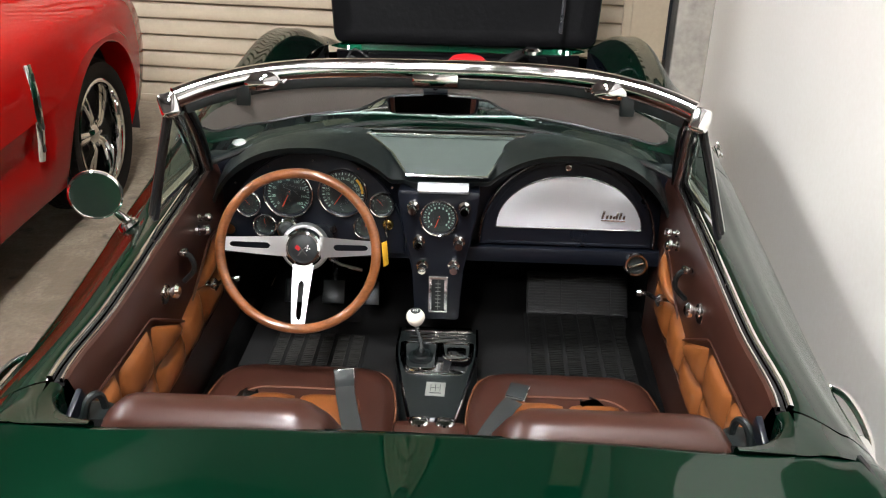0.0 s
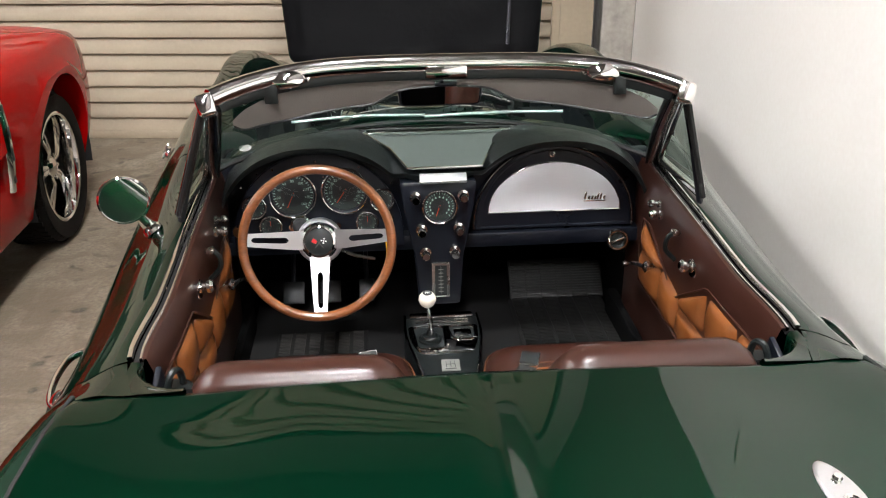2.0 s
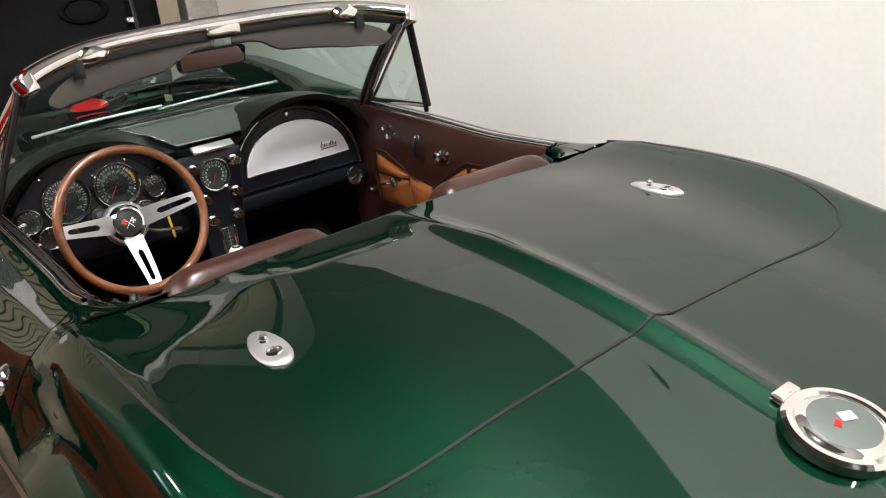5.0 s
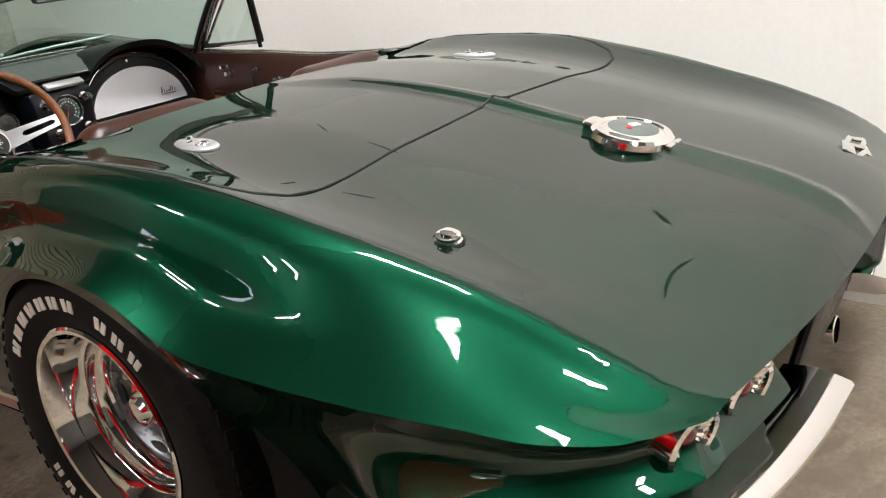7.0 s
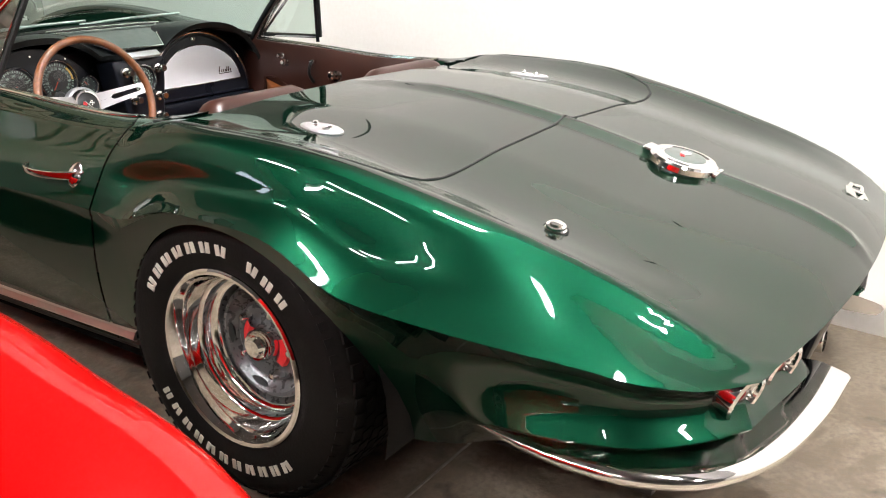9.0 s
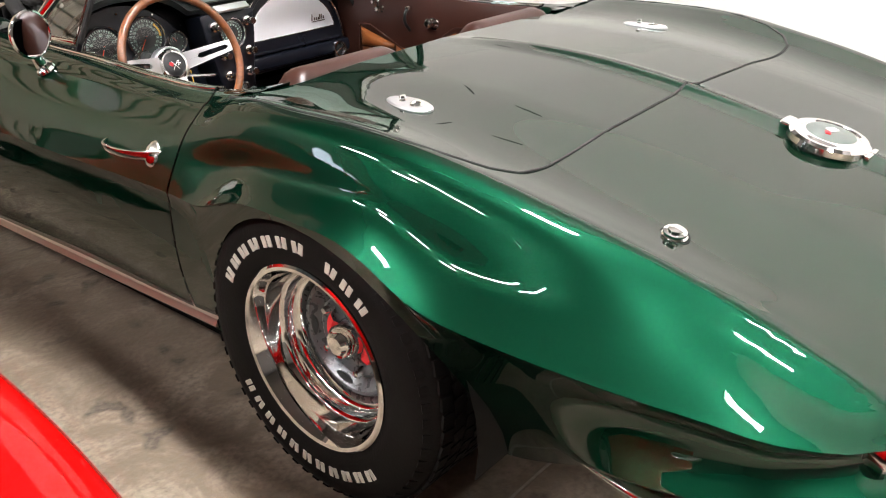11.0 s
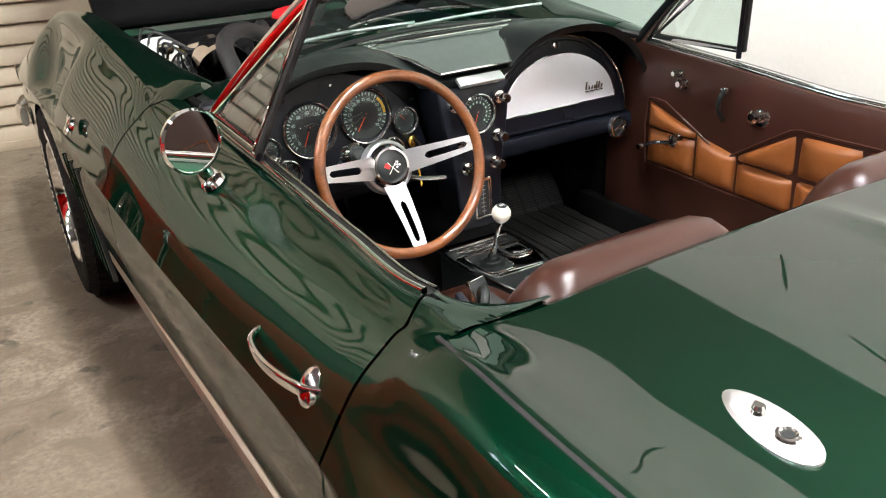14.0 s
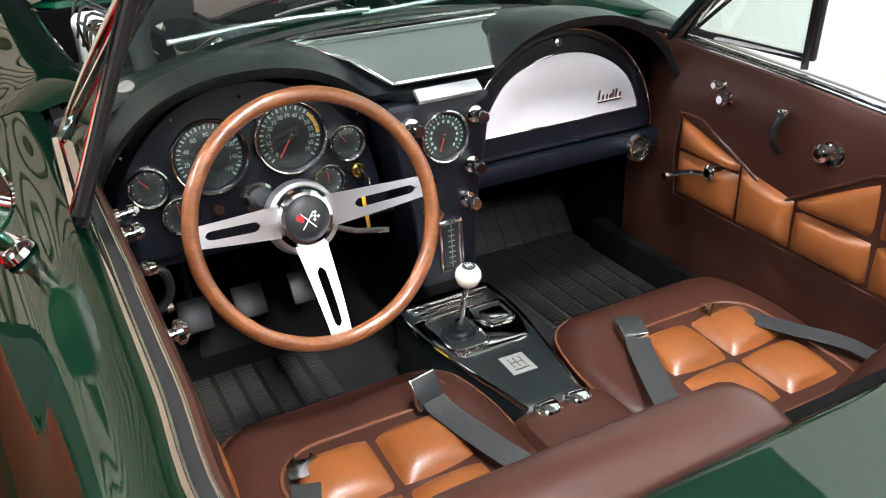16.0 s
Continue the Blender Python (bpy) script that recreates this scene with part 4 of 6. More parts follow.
part("column", lathe([(.028, 0), (.030, .10), (.035, .12), (.035, .20), (.028, .30)], axis(hubm @ Vector((0, 0, -.005)), WM.to_3x3() @ Vector((0, 0, -1)), 0), 24), DASH, car, "black steering column")
part("indicator_stalk", tube([hubm @ Vector((.03, -.02, -.05)), hubm @ Vector((.09, -.045, -.03)), hubm @ Vector((.145, -.055, -.02))], .005, 8), CHROME, car)
part("column_ring", lathe([(.026, -.02), (.027, .012), (.022, .018)], hubm @ pose(-.052, .040, -.055, 0, 0, 0), 24), CHROME, car)
part("column_knob", lathe([(.0, .030), (.012, .029), (.020, .022), (.022, .0)], hubm @ pose(-.052, .040, -.055, 0, 0, 0), 24), DIAL, car)

# console, shifter
cons = rounded([(-.108, 1.34), (-.108, 1.22), (-.088, 1.10), (-.052, .925), (.066, .925), (.100, 1.10), (.118, 1.22), (.118, 1.34)], .02, 3)
console = part("console", pad(cons, [(0, .18), (0, .352), (.004, .362), (.008, .364)], center=(0, 1.15)), BLACK, car, "black centre console with chrome edge")
part("console_rim", tube([(x, y, .364) for x, y in [(-.104, 1.34), (-.104, 1.22), (-.084, 1.10), (-.049, .93)]], .0045, 8, 24), CHROME, console)
part("console_rim", tube([(x, y, .364) for x, y in [(.114, 1.34), (.114, 1.22), (.096, 1.10), (.063, .93)]], .0045, 8, 24), CHROME, console)
part("front_bar", box((.19, .022, .012), pose(.005, 1.325, .372), .004), CHROME, console)
top = rounded([(-.098, 1.275), (-.094, 1.19), (-.072, 1.115), (.080, 1.115), (.104, 1.19), (.108, 1.275)], .018, 4)
part("shifter_plate", pad(top, [(0, .360), (0, .3665), (.004, .3685)], center=(.004, 1.2)), CHROME, console, "polished plate round the gear lever")
for nm, x0, x1, y0, y1 in (("shifter_well", -.080, .004, 1.135, 1.262), ("ash_tray", .022, .094, 1.185, 1.262)):
    o = rounded([(x0 + .006, y0), (x1, y0), (x1 + .003, y1), (x0 - .005, y1)], .02, 4)
    part(nm + "_rim", sweep([(x, y, .369) for x, y in o], circle(.004, 8), closed=True), CHROME, console)
    part(nm, pad(o, [(0, .34), (.0, .3695), (.002, .3695)]), DIAL, console)
part("ash_lid", pad(rounded([(.034, 1.195), (.084, 1.195), (.086, 1.240), (.032, 1.240)], .012, 4), [(0, .369), (0, .372), (.004, .374)]), CHROME, console)
for y in (1.292, 1.308):
    part("console_rib", box((.16, .006, .004), pose(.005, y, .3655), .0015), CHROME, console)
part("boot", lathe([(.036, 0), (.034, .006), (.025, .009), (.022, .014), (.013, .017), (.010, .026), (.007, .032)], pose(-.037, 1.190, .369), 24), BLACK, console)
part("gear_lever", tube([(-.035, 1.185, .39), (-.036, 1.175, .43), (-.043, 1.150, .48), (-.047, 1.13, .512)], .006, 10, 14), CHROME, console)
knob = part("gear_knob", lathe([(0, -.024), (.010, -.023), (.020, -.013), (.0245, 0), (.023, .009), (.017, .018), (.012, .021), (0, .022)], pose(-.047, 1.13, .530, 8, 0, 0), 28), IVORY, console, "ivory gear knob")
bm = lathe([(0, .0232), (.009, .0232), (.013, .0215)], pose(-.047, 1.13, .530, 8, 0, 0), 20)
part("shift_pattern", bm, DIAL, knob)
bm = bmesh.new()
for dx in (-.005, 0, .005):
    box((.0012, .010, .0005), pose(-.047, 1.13, .530, 8, 0, 0) @ pose(dx, 0, .0235), bm=bm)
box((.011, .0012, .0005), pose(-.047, 1.13, .530, 8, 0, 0) @ pose(0, 0, .0235), bm=bm)
part("pattern_lines", bm, PAPER, knob, smooth=False)
lab = part("shift_plate", box((.050, .058, .002), pose(.010, 1.052, .3655, 0, 0, -2), .0005), PLATE, console, "small grey printed plate")
bm = bmesh.new()
for dx in (-.012, 0, .012):
    box((.0015, .03, .0006), pose(.010 + dx, 1.056, .3668), bm=bm)
box((.026, .0015, .0006), pose(.010, 1.056, .3668), bm=bm)
box((.030, .003, .0006), pose(.010, 1.034, .3668), bm=bm)
part("plate_lines", bm, DIAL, lab, smooth=False)
part("tunnel", pad(rounded([(-.088, .35), (.098, .35), (.098, .93), (-.088, .93)], .02, 3), [(0, .18), (0, .345), (.012, .366), (.03, .374)], center=(0, .64)), BROWN, car, "brown leather tunnel cover")
for k in (-1, 1):
    o = rounded([(0.006, -.012), (.030, -.022), (.054, -.014), (.058, .016), (.006, .020)], .014, 5)
    part("console_cap", pad([(k * x, y) for x, y in o][::k], [(0, -.010), (0, .002), (.003, .006), (.008, .0075)], pose(.009, .905, .374, 4, 0, 0)), CHROME, console, "polished console cap")

# footwell mats, pedals
# same rubber twice: driver's ribs coloured as lit, passenger's as in footwell shade
MATR = mat("lit_mat_rubber", (0.030, 0.029, 0.027), 0.45, vary=0.3, vscale=8)
RIBS = mat("shaded_mat_rubber", (0.009, 0.009, 0.0085), 0.5, vary=0.3, vscale=8)
for s in (-1, 1):
    part("kick_panel", box((.02, .62, .66), pose(s * .632, 1.72, .50)), CARPET, car)
mat1 = part("floor_mat", box((.335, .40, .012), pose(.440, 1.51, .207), .003), RUBBER, car, "black ribbed rubber floor mat")
mat2 = part("floor_mat", box((.29, .34, .012), pose(-.368, 1.37, .207), .003), RUBBER, car, "black ribbed rubber floor mat")
ramp = part("footrest", box((.335, .145, .012), pose(.448, 1.752, .266, 53, 0, 0), .003), RUBBER, car, "ribbed rubber passenger footrest")
for cx, w, l, m_, mm in ((.445, .325, .39, mat1, pose(.440, 1.51, .214)), (-.365, .28, .33, mat2, pose(-.368, 1.37, .214)), (.455, .325, .135, ramp, pose(.448, 1.752, .266, 53, 0, 0) @ pose(0, 0, .0065))):
    for k in range(6):
        bm = bmesh.new()
        x = -w / 2 + w * (k + .5) / 6
        gap = .004 if m_ is ramp else .013
        for j in range(int(l / .0095)):
            box((w / 6 - gap, .0062, .005), mm @ pose(x, -l / 2 + j * .0095 + .005, .002), bm=bm)
        part("rib", bm, MATR if m_ is mat2 else RIBS, m_, smooth=False)
for x, w in ((-.46, .07), (-.34, .07), (-.22, .05)):
    p = part("pedal", box((w, .075, .012), pose(x, 1.60, .33, 55, 0, 0), .004), BLACK, car, "black rubber pedal")
    part("pedal_arm", tube([(x, 1.605, .33), (x, 1.68, .45), (x, 1.70, .58)], .008, 8, 8), DASH, p)
part("heel_pad", pad([(.10 * math.cos(a), .12 * math.sin(a)) for a in np.linspace(0, 2 * math.pi, 25)[:-1]], [(0, 0), (0, .004), (.004, .006)], pose(-.36, 1.62, .205, 22, 0, 0)), RUBBER, car)

# seats
def seat(cx, nm):
    o = rounded([(-.230, -.29), (.230, -.29), (.248, .15), (.212, .295), (-.212, .295), (-.248, .15)], .11, 7)
    m = pose(cx, .855, -.050, 3, 0, 0)
    c = part("seat", pad(o, [(.012, .22), (.0, .26), (-.004, .34), (.0, .385), (.012, .412), (.035, .430), (.07, .438), (.12, .440), (.18, .436)], m), BROWN, car, "brown leather bucket seat with tan quilted centre")
    part("seat_piping", sweep([m @ Vector((x * .987, y * .987, .401)) for x, y in o], circle(.0028, 6), closed=True), STITCH, c, "thin orange-brown piping")
    # tan centre: four stuffed panels
    x0, x1, y0, y1, zt = -.138, .138, -.120, .138, .436
    g = .0035
    for i in range(2):
        for j in range(2):
            xa, xb = x0 + (x1 - x0) * i / 2 + g, x0 + (x1 - x0) * (i + 1) / 2 - g
            ya, yb = y0 + (y1 - y0) * j / 2 + g, y0 + (y1 - y0) * (j + 1) / 2 - g
            part("quilted_panel", quilt([m @ Vector((xa, ya, zt)), m @ Vector((xb, ya, zt)), m @ Vector((xb, yb, zt)), m @ Vector((xa, yb, zt))], .026, .003, 12), TAN, c, "tan leather panel")
    ring = rounded([(x0 - .020, y0 - .02), (x1 + .020, y0 - .02), (x1 + .018, y1 - .02), (x1 - .03, y1 + .022), (x0 + .03, y1 + .022), (x0 - .018, y1 - .02)], .04, 5)
    part("quilt_piping", sweep([m @ Vector((x, y, .440)) for x, y in ring], circle(.0035, 6), closed=True), STITCH, c, "orange piping")
    # back: leaning shell, padded roll at the top
    prof_y = [(.60, .36), (.570, .50), (.520, .60), (.474, .70), (.446, .765), (.432, .778), (.412, .799), (.385, .806), (.358, .800), (.340, .782), (.345, .76), (.40, .60), (.46, .40)]
    rows = []
    for t in np.linspace(-1, 1, 21):
        e = abs(t)
        w = .196
        squeeze = 1 - .22 * e ** 6
        lift = -.055 * (max(e - .62, 0) / .38) ** 2.6
        row = []
        for k, (y, z) in enumerate(prof_y):
            yc, zc = .44, .60
            zz = z + (lift * min(max((z - .5) / .3, 0), 1))
            row.append(Vector((cx + t * (w + .02 * (1 - (z - .4) / .4)), yc + (y - yc) * (1 if e < .97 else .97), zz)))
        rows.append(row)
    bk = part("backrest", loft(rows, closed=True, cap=True), BROWN, c, "brown leather backrest", angle=75)
    bm = bmesh.new()
    return c


seatL = seat(-.325, "driver")
seatR = seat(.332, "passenger")
for cx, c in ((-.315, seatL), (.32, seatR)):
    for i in range(2):
        xa, xb = cx - .145 + .15 * i, cx - .005 + .15 * i
        part("back_quilt", quilt([Vector((xa, .578, .46)), Vector((xb, .578, .46)), Vector((xb, .50, .64)), Vector((xa, .50, .64))], .015, .003, 8), TAN, c)


# lap belts
def strap(pts, w, parent, name="belt_strap"):
    P = spline(pts, 18)
    return part(name, sweep(P, rounded([(-w / 2, -.0012), (w / 2, -.0012), (w / 2, .0012), (-w / 2, .0012)], .0005, 1)), BELT, parent, "dark grey webbing")


def buckle(m, parent):
    bk = part("belt_buckle", box((.052, .056, .014), m, .004), CHROME, parent, "chrome lift buckle")
    part("buckle_face", box((.047, .050, .003), m @ pose(0, 0, .0075), .001), DIAL, bk)


def tongue(m, parent):
    o = [(-.025, -.02), (.025, -.02), (.025, .012), (.012, .03), (.010, .018), (-.010, .018), (-.012, .03), (-.025, .012)]
    part("belt_tongue", pad(o, [(0, -.0015), (0, .0015)], m, center=(0, -.004)), CHROME, parent, "bright metal belt tongue", smooth=False)


strap([(.085, .62, .39), (.105, .72, .402), (.140, .82, .410), (.185, .92, .412), (.206, .955, .410)], .046, seatR)
buckle(pose(.215, .985, .412, 6, 0, -18), seatR)
strap([(.575, .66, .36), (.530, .75, .398), (.470, .83, .409), (.420, .915, .411)], .044, seatR)
tongue(pose(.392, .952, .409, 4, 0, 32), seatR)
strap([(-.10, .60, .38), (-.135, .72, .404), (-.170, .82, .411), (-.200, .93, .416), (-.208, .965, .425)], .046, seatL)
buckle(pose(-.212, .985, .432, 60, 0, 12), seatL)
strap([(-.545, .66, .36), (-.515, .76, .398), (-.475, .84, .408), (-.452, .90, .409)], .044, seatL)
tongue(pose(-.442, .935, .408, 4, 0, -12), seatL)


# door panel details
def top_edge(y):
    return np.interp(y, [.50, .815, .92, 1.02, 1.14, 1.25, 1.31], [.69, .685, .62, .556, .615, .668, .665])


def bottom_edge(y):
    return np.interp(y, [.50, .80, 1.31], [.44, .468, .48])


for s in (-1, 1):
    panel = [o for o in bpy.data.objects if o.name.startswith("door_panel")][0 if s < 0 else 1]
    px = .6005

    def q(ya, yb, fa0, fa1, fb0, fb1):
        """A stuffed panel from ya to yb; lower and upper heights at both."""
        c = [Vector((s * px, ya, fa0)), Vector((s * px, yb, fb0)), Vector((s * px, yb, fb1)), Vector((s * px, ya, fa1))]
        part("quilted_panel", quilt(c if s < 0 else [c[1], c[0], c[3], c[2]], .019, .003, 10), TAN, panel, "tan leather panel")
    g = .0032
    cols = [1.31, 1.125, .98, .80, .625, .50]
    for k, (yb, ya) in enumerate(zip(cols, cols[1:])):
        a, bb = ya + g, yb - g
        l0, l1 = bottom_edge(a) + g, bottom_edge(bb) + g
        h0, h1 = top_edge(a) - g, top_edge(bb) - g
        if k == 1:
            q(a, bb, l0, h0, l1, h1)
        else:
            m0 = m1 = .585
            if k == 0:
                q(a, bb, l0, m0 - g, l1, m1 - g)
                q(a, bb, m0 + g, h0, m1 + g, h1)
            else:
                m0 = m1 = .565 if k == 2 else .57
                q(a, bb, l0, m0 - g, l1, m1 - g)
                q(a, bb, m0 + g, h0, m1 + g, h1)
    ring = [(y, bottom_edge(y) - .004) for y in np.linspace(.49, 1.31, 20)] + [(1.322, .58)] + [(y, top_edge(y) + .005) for y in np.linspace(1.31, .49, 40)]
    part("quilt_piping", sweep([Vector((s * (px - .001), y, z)) for y, z in ring], circle(.0035, 6), up=(1, 0, 0), closed=True), BROWN, panel)
    # levers and knobs
    def knob_at(y, z, r=.017):
        part("panel_knob", lathe([(0, .030), (r * .55, .030), (r, .024), (r, .016), (r * .5, .012), (r * .5, .004), (r * .95, .002), (r, -.004)], axis((s * .598, y, z), (-s, 0, .1)), 20), CHROME, panel, "chrome knob")
    knob_at(.924, .698)
    knob_at(1.175, .735, .014)
    knob_at(1.195, .760, .011)
    part("lock_plate", lathe([(0, .004), (.024, .003), (.026, 0)], axis((s * .602, .915, .698), (-s, 0, .1)), 20), CHROME, panel)
    knob_at(1.185, .572, .017)
    part("window_crank", tube([(s * .575, 1.185, .573), (s * .562, 1.235, .562), (s * .556, 1.28, .542)], .006, 8, 10), CHROME, panel, "chrome window crank")
    part("crank_knob", lathe([(0, .018), (.008, .018), (.010, .008), (.006, 0)], axis((s * .556, 1.28, .542), (-s, 0, 0)), 14), CHROME, panel)
    part("pull_strap", tube([(s * .600, 1.025, .748), (s * .572, 1.025, .738), (s * .568, 1.03, .70), (s * .597, 1.035, .665)], .0065, 8, 14, up=(0, 1, 0)), BLACK, panel, "black door pull")
    part("pull_cap", box((.022, .024, .016), pose(s * .588, 1.025, .748), .006), CHROME, panel)

# black latch wells at the cockpit's rear corners, rear bulkhead
for s in (-1, 1):
    w = part("latch_well", box((.085, .13, .09), pose(s * .570, .425, .685), .025, seg=3), BLACK, car, "black rubber latch well")
    part("latch_hook", tube([(s * .545, .46, .70), (s * .548, .455, .755), (s * .558, .43, .765), (s * .57, .42, .72)], .007, 8, 14), BLACK, w)
    part("latch_arm", box((.012, .06, .06), pose(s * .585, .44, .73, 20, 0, 0), .004), DASH, w)
    part("sill_carpet", box((.05, 1.2, .16), pose(s * .615, 1.0, .22), .01), CARPET, car)
part("rear_bulkhead", box((1.30, .02, .58), pose(0, .335, .48, -6, 0, 0)), CARPET, car)


# ---- windscreen, bonnet, engine, bright parts ----
def ws(u, v):
    base = Vector((.632 * u, 1.575 - .20 * abs(u) ** 2.2, .905 - .075 * abs(u) ** 2.5))
    head = Vector((.527 * u, 1.060 - .120 * abs(u) ** 3.2, 1.183 - .042 * abs(u) ** 4))
    p = base.lerp(head, v)
    p.y += .02 * math.sin(math.pi * v)
    return p


US = np.linspace(-1, 1, 41)
wind = part("windscreen", loft([[ws(u, v) for u in US] for v in np.linspace(0, 1, 9)]), PANE, car, "tinted curved windscreen glass")
wind.visible_shadow = False
part("sill_seal", sweep([ws(u, .01) for u in US], circle(.009, 8)), RUBBER, wind)
part("header", sweep([ws(u, 1.0) + Vector((0, -.006, .010)) for u in US], rounded([(-.022, -.020), (.020, -.020), (.024, .004), (.008, .020), (-.012, .018), (-.024, .0)], .008, 3)), CHROME, wind, "chrome windscreen header")
part("header_lining", sweep([ws(u, .985) + Vector((0, -.016, -.014)) for u in US * .97], rounded([(-.014, -.012), (.014, -.012), (.014, .012), (-.014, .012)], .004, 2)), BLACK, wind)
for s in (-1, 1):
    pil = [ws(s, v) for v in np.linspace(-.03, 1.0, 14)]
    part("pillar", sweep(pil, rounded([(-.016, -.014), (.016, -.014), (.014, .014), (-.014, .014)], .005, 2)), CHROME, wind, "chrome windscreen pillar")
    part("pillar_lining", sweep([p + Vector((-s * .016, .004, 0)) for p in pil], rounded([(-.005, -.010), (.005, -.010), (.005, .010), (-.005, .010)], .003, 2)), BLACK, wind)
    part("header_corner", box((.04, .055, .05), Matrix.Translation(ws(s, 1.0) + Vector((s * .008, -.012, -.006))) @ pose(0, 0, 0, -20, s * 14, -s * 12), .01, seg=3), CHROME, wind)
    # quarter window
    t0, t1, t2 = ws(s, .02) + Vector((s * .016, -.02, 0)), Vector((s * .654, 1.052, .838)), Vector((s * .545, .955, 1.128))
    t3 = ws(s, .97) + Vector((s * .010, -.012, -.01))
    vw = part("vent_window", loft([[t0, t3], [t1, t2]]), VPANE, car, "triangular quarter window")
    vw.visible_shadow = False
    part("vent_post", sweep([t1 + Vector((0, 0, -.02)), t1.lerp(t2, .5), t2], rounded([(-.007, -.006), (.007, -.006), (.007, .006), (-.007, .006)], .002, 2)), DASH, vw, "slim dark post with chrome edge")
    part("post_edge", sweep([p + Vector((s * .009, -.004, 0)) for p in (t1, t1.lerp(t2, .5), t2)], circle(.003, 8)), CHROME, vw)
    part("post_seal", sweep([p + Vector((0, -.014, 0)) for p in (t1, t1.lerp(t2, .5), t2)], circle(.008, 8)), RUBBER, vw)
    part("vent_frame", sweep([t0, t0.lerp(t1, .5), t1], rounded([(-.010, -.008), (.010, -.008), (.010, .010), (-.010, .010)], .004, 2)), CHROME, vw)
    part("vent_frame", sweep([t0, t0.lerp(t3, .5), t3], circle(.006, 8)), CHROME, vw)
    # sun visor folded against the glass, header latch
    rows, hem = [], []
    for u in np.linspace(.05, .925, 33):
        top = np.interp(u, [.05, .68, .80, .88, .925], [.030, .031, .037, .047, .062])
        low = np.interp(u, [.05, .16, .22, .27, .33, .70, .87, .91, .925], [.050, .053, .060, .076, .090, .104, .098, .090, .078])
        p = ws(s * u, 1.0) + Vector((0, -.018, 0))
        lip = Vector((0, .004, .0))
        a_, b_ = p + Vector((0, .25 * top, -top)), p + Vector((0, .25 * low, -low))
        m_ = (a_ + b_) / 2
        rows.append([a_, m_ - lip, b_, m_ + lip])
        hem.append(b_ + Vector((0, -.002, .002)))
    v = part("sun_visor", loft(rows, closed=True, cap=True), VISOR, car, "grey-brown vinyl sun visor, folded down")
    part("visor_hem", tube(hem, .0028, 6), BLACK, v)
    part("visor_bracket", box((.03, .012, .045), Matrix.Translation(ws(s * .76, 1.0) + Vector((0, -.022, -.026))), .003), BLACK, v)
    part("visor_arm", tube([ws(s * .06, .97) + Vector((0, -.03, 0)), ws(s * .10, .96) + Vector((0, -.034, 0)), ws(s * .16, .95) + Vector((0, -.034, 0))], .005, 8), CHROME, v)
    lt = part("header_latch", lathe([(0, .016), (.018, .014), (.030, .006), (.032, 0)], Matrix.Translation(ws(s * .70, .985) + Vector((0, -.032, .004))) @ pose(0, 0, 0, 60, 0, 0) @ Matrix.Diagonal((1.5, .7, 1, 1)), 20), CHROME, car, "chrome roof latch")
    part("latch_hook", tube([ws(s * .62, .975) + Vector((0, -.035, 0)), ws(s * .60, .96) + Vector((0, -.05, 0)), ws(s * .58, .97) + Vector((0, -.035, .01))], .004, 8), CHROME, lt)
mm = Matrix.Translation((-.008, 1.118, 1.098)) @ pose(0, 0, 0, 99, 0, 2)
mir = part("rear_view_mirror", pad(rounded([(-.100, -.027), (.100, -.027), (.104, .020), (.09, .028), (-.09, .028), (-.104, .020)], .012, 3), [(.01, -.022), (0, -.012), (0, .0), (.002, .003)], mm), DASH, car, "rear-view mirror in a dark housing")
part("mirror_glass", pad(rounded([(-.094, -.022), (.094, -.022), (.097, .017), (.085, .023), (-.085, .023), (-.097, .017)], .01, 3), [(0, .003), (0, .0045)], mm), mat("mirror_silver", (.9, .9, .9), .01, 1.0), mir)
part("mirror_stem", tube([(-.008, 1.13, 1.10), (-.004, 1.125, 1.13), (0, 1.08, 1.175)], .006, 8, 8), CHROME, mir)
part("header_centre", box((.10, .03, .03), Matrix.Translation(ws(0, .98) + Vector((0, -.03, -.004))), .008), CHROME, wind)
part("sticker", pad([(0.018 * math.cos(a), .010 * math.sin(a)) for a in np.linspace(0, 6.283, 21)[:-1]], [(0, 0), (0, .001)], axis(ws(-.86, .12) + Vector((0, -.012, .01)), (.25, -.7, .65))), VISOR, wind, "pale oval sticker")
# wipers
for x0, x1 in ((-.42, -.02), (-.02, .40)):
    part("wiper", tube([(x0, 1.60 - .06 * abs(x0), .915), ((x0 + x1) / 2, 1.585, .925), (x1, 1.56, .93)], .005, 8, 14), BRUSHED, car, "bright wiper arm")

# round door mirror
m = axis((-.778, 1.036, .884), (.28, -.955, -.01))
dm = part("door_mirror", lathe([(0, -.030), (.03, -.027), (.052, -.014), (.0605, .0), (.0605, .006), (.056, .009), (.055, .006)], m, 40), CHROME, car, "round chrome door mirror")
part("mirror_glass", lathe([(0, .006), (.0555, .006)], m, 40), bpy.data.materials["mirror_silver"], dm)
part("mirror_arm", sweep(spline([(-.776, 1.055, .862), (-.765, 1.07, .835), (-.748, 1.085, .803), (-.735, 1.09, .782)], 14), lambda t: circle(.008 + .011 * t * t, 12, .8, 1.3), up=(1, 0, 0)), CHROME, dm, "chrome arm")
part("mirror_foot", lathe([(0, .012), (.016, .010), (.024, .003), (.026, -.006)], axis((-.738, 1.088, .786), (-.5, 0, .85)), 20), CHROME, dm)

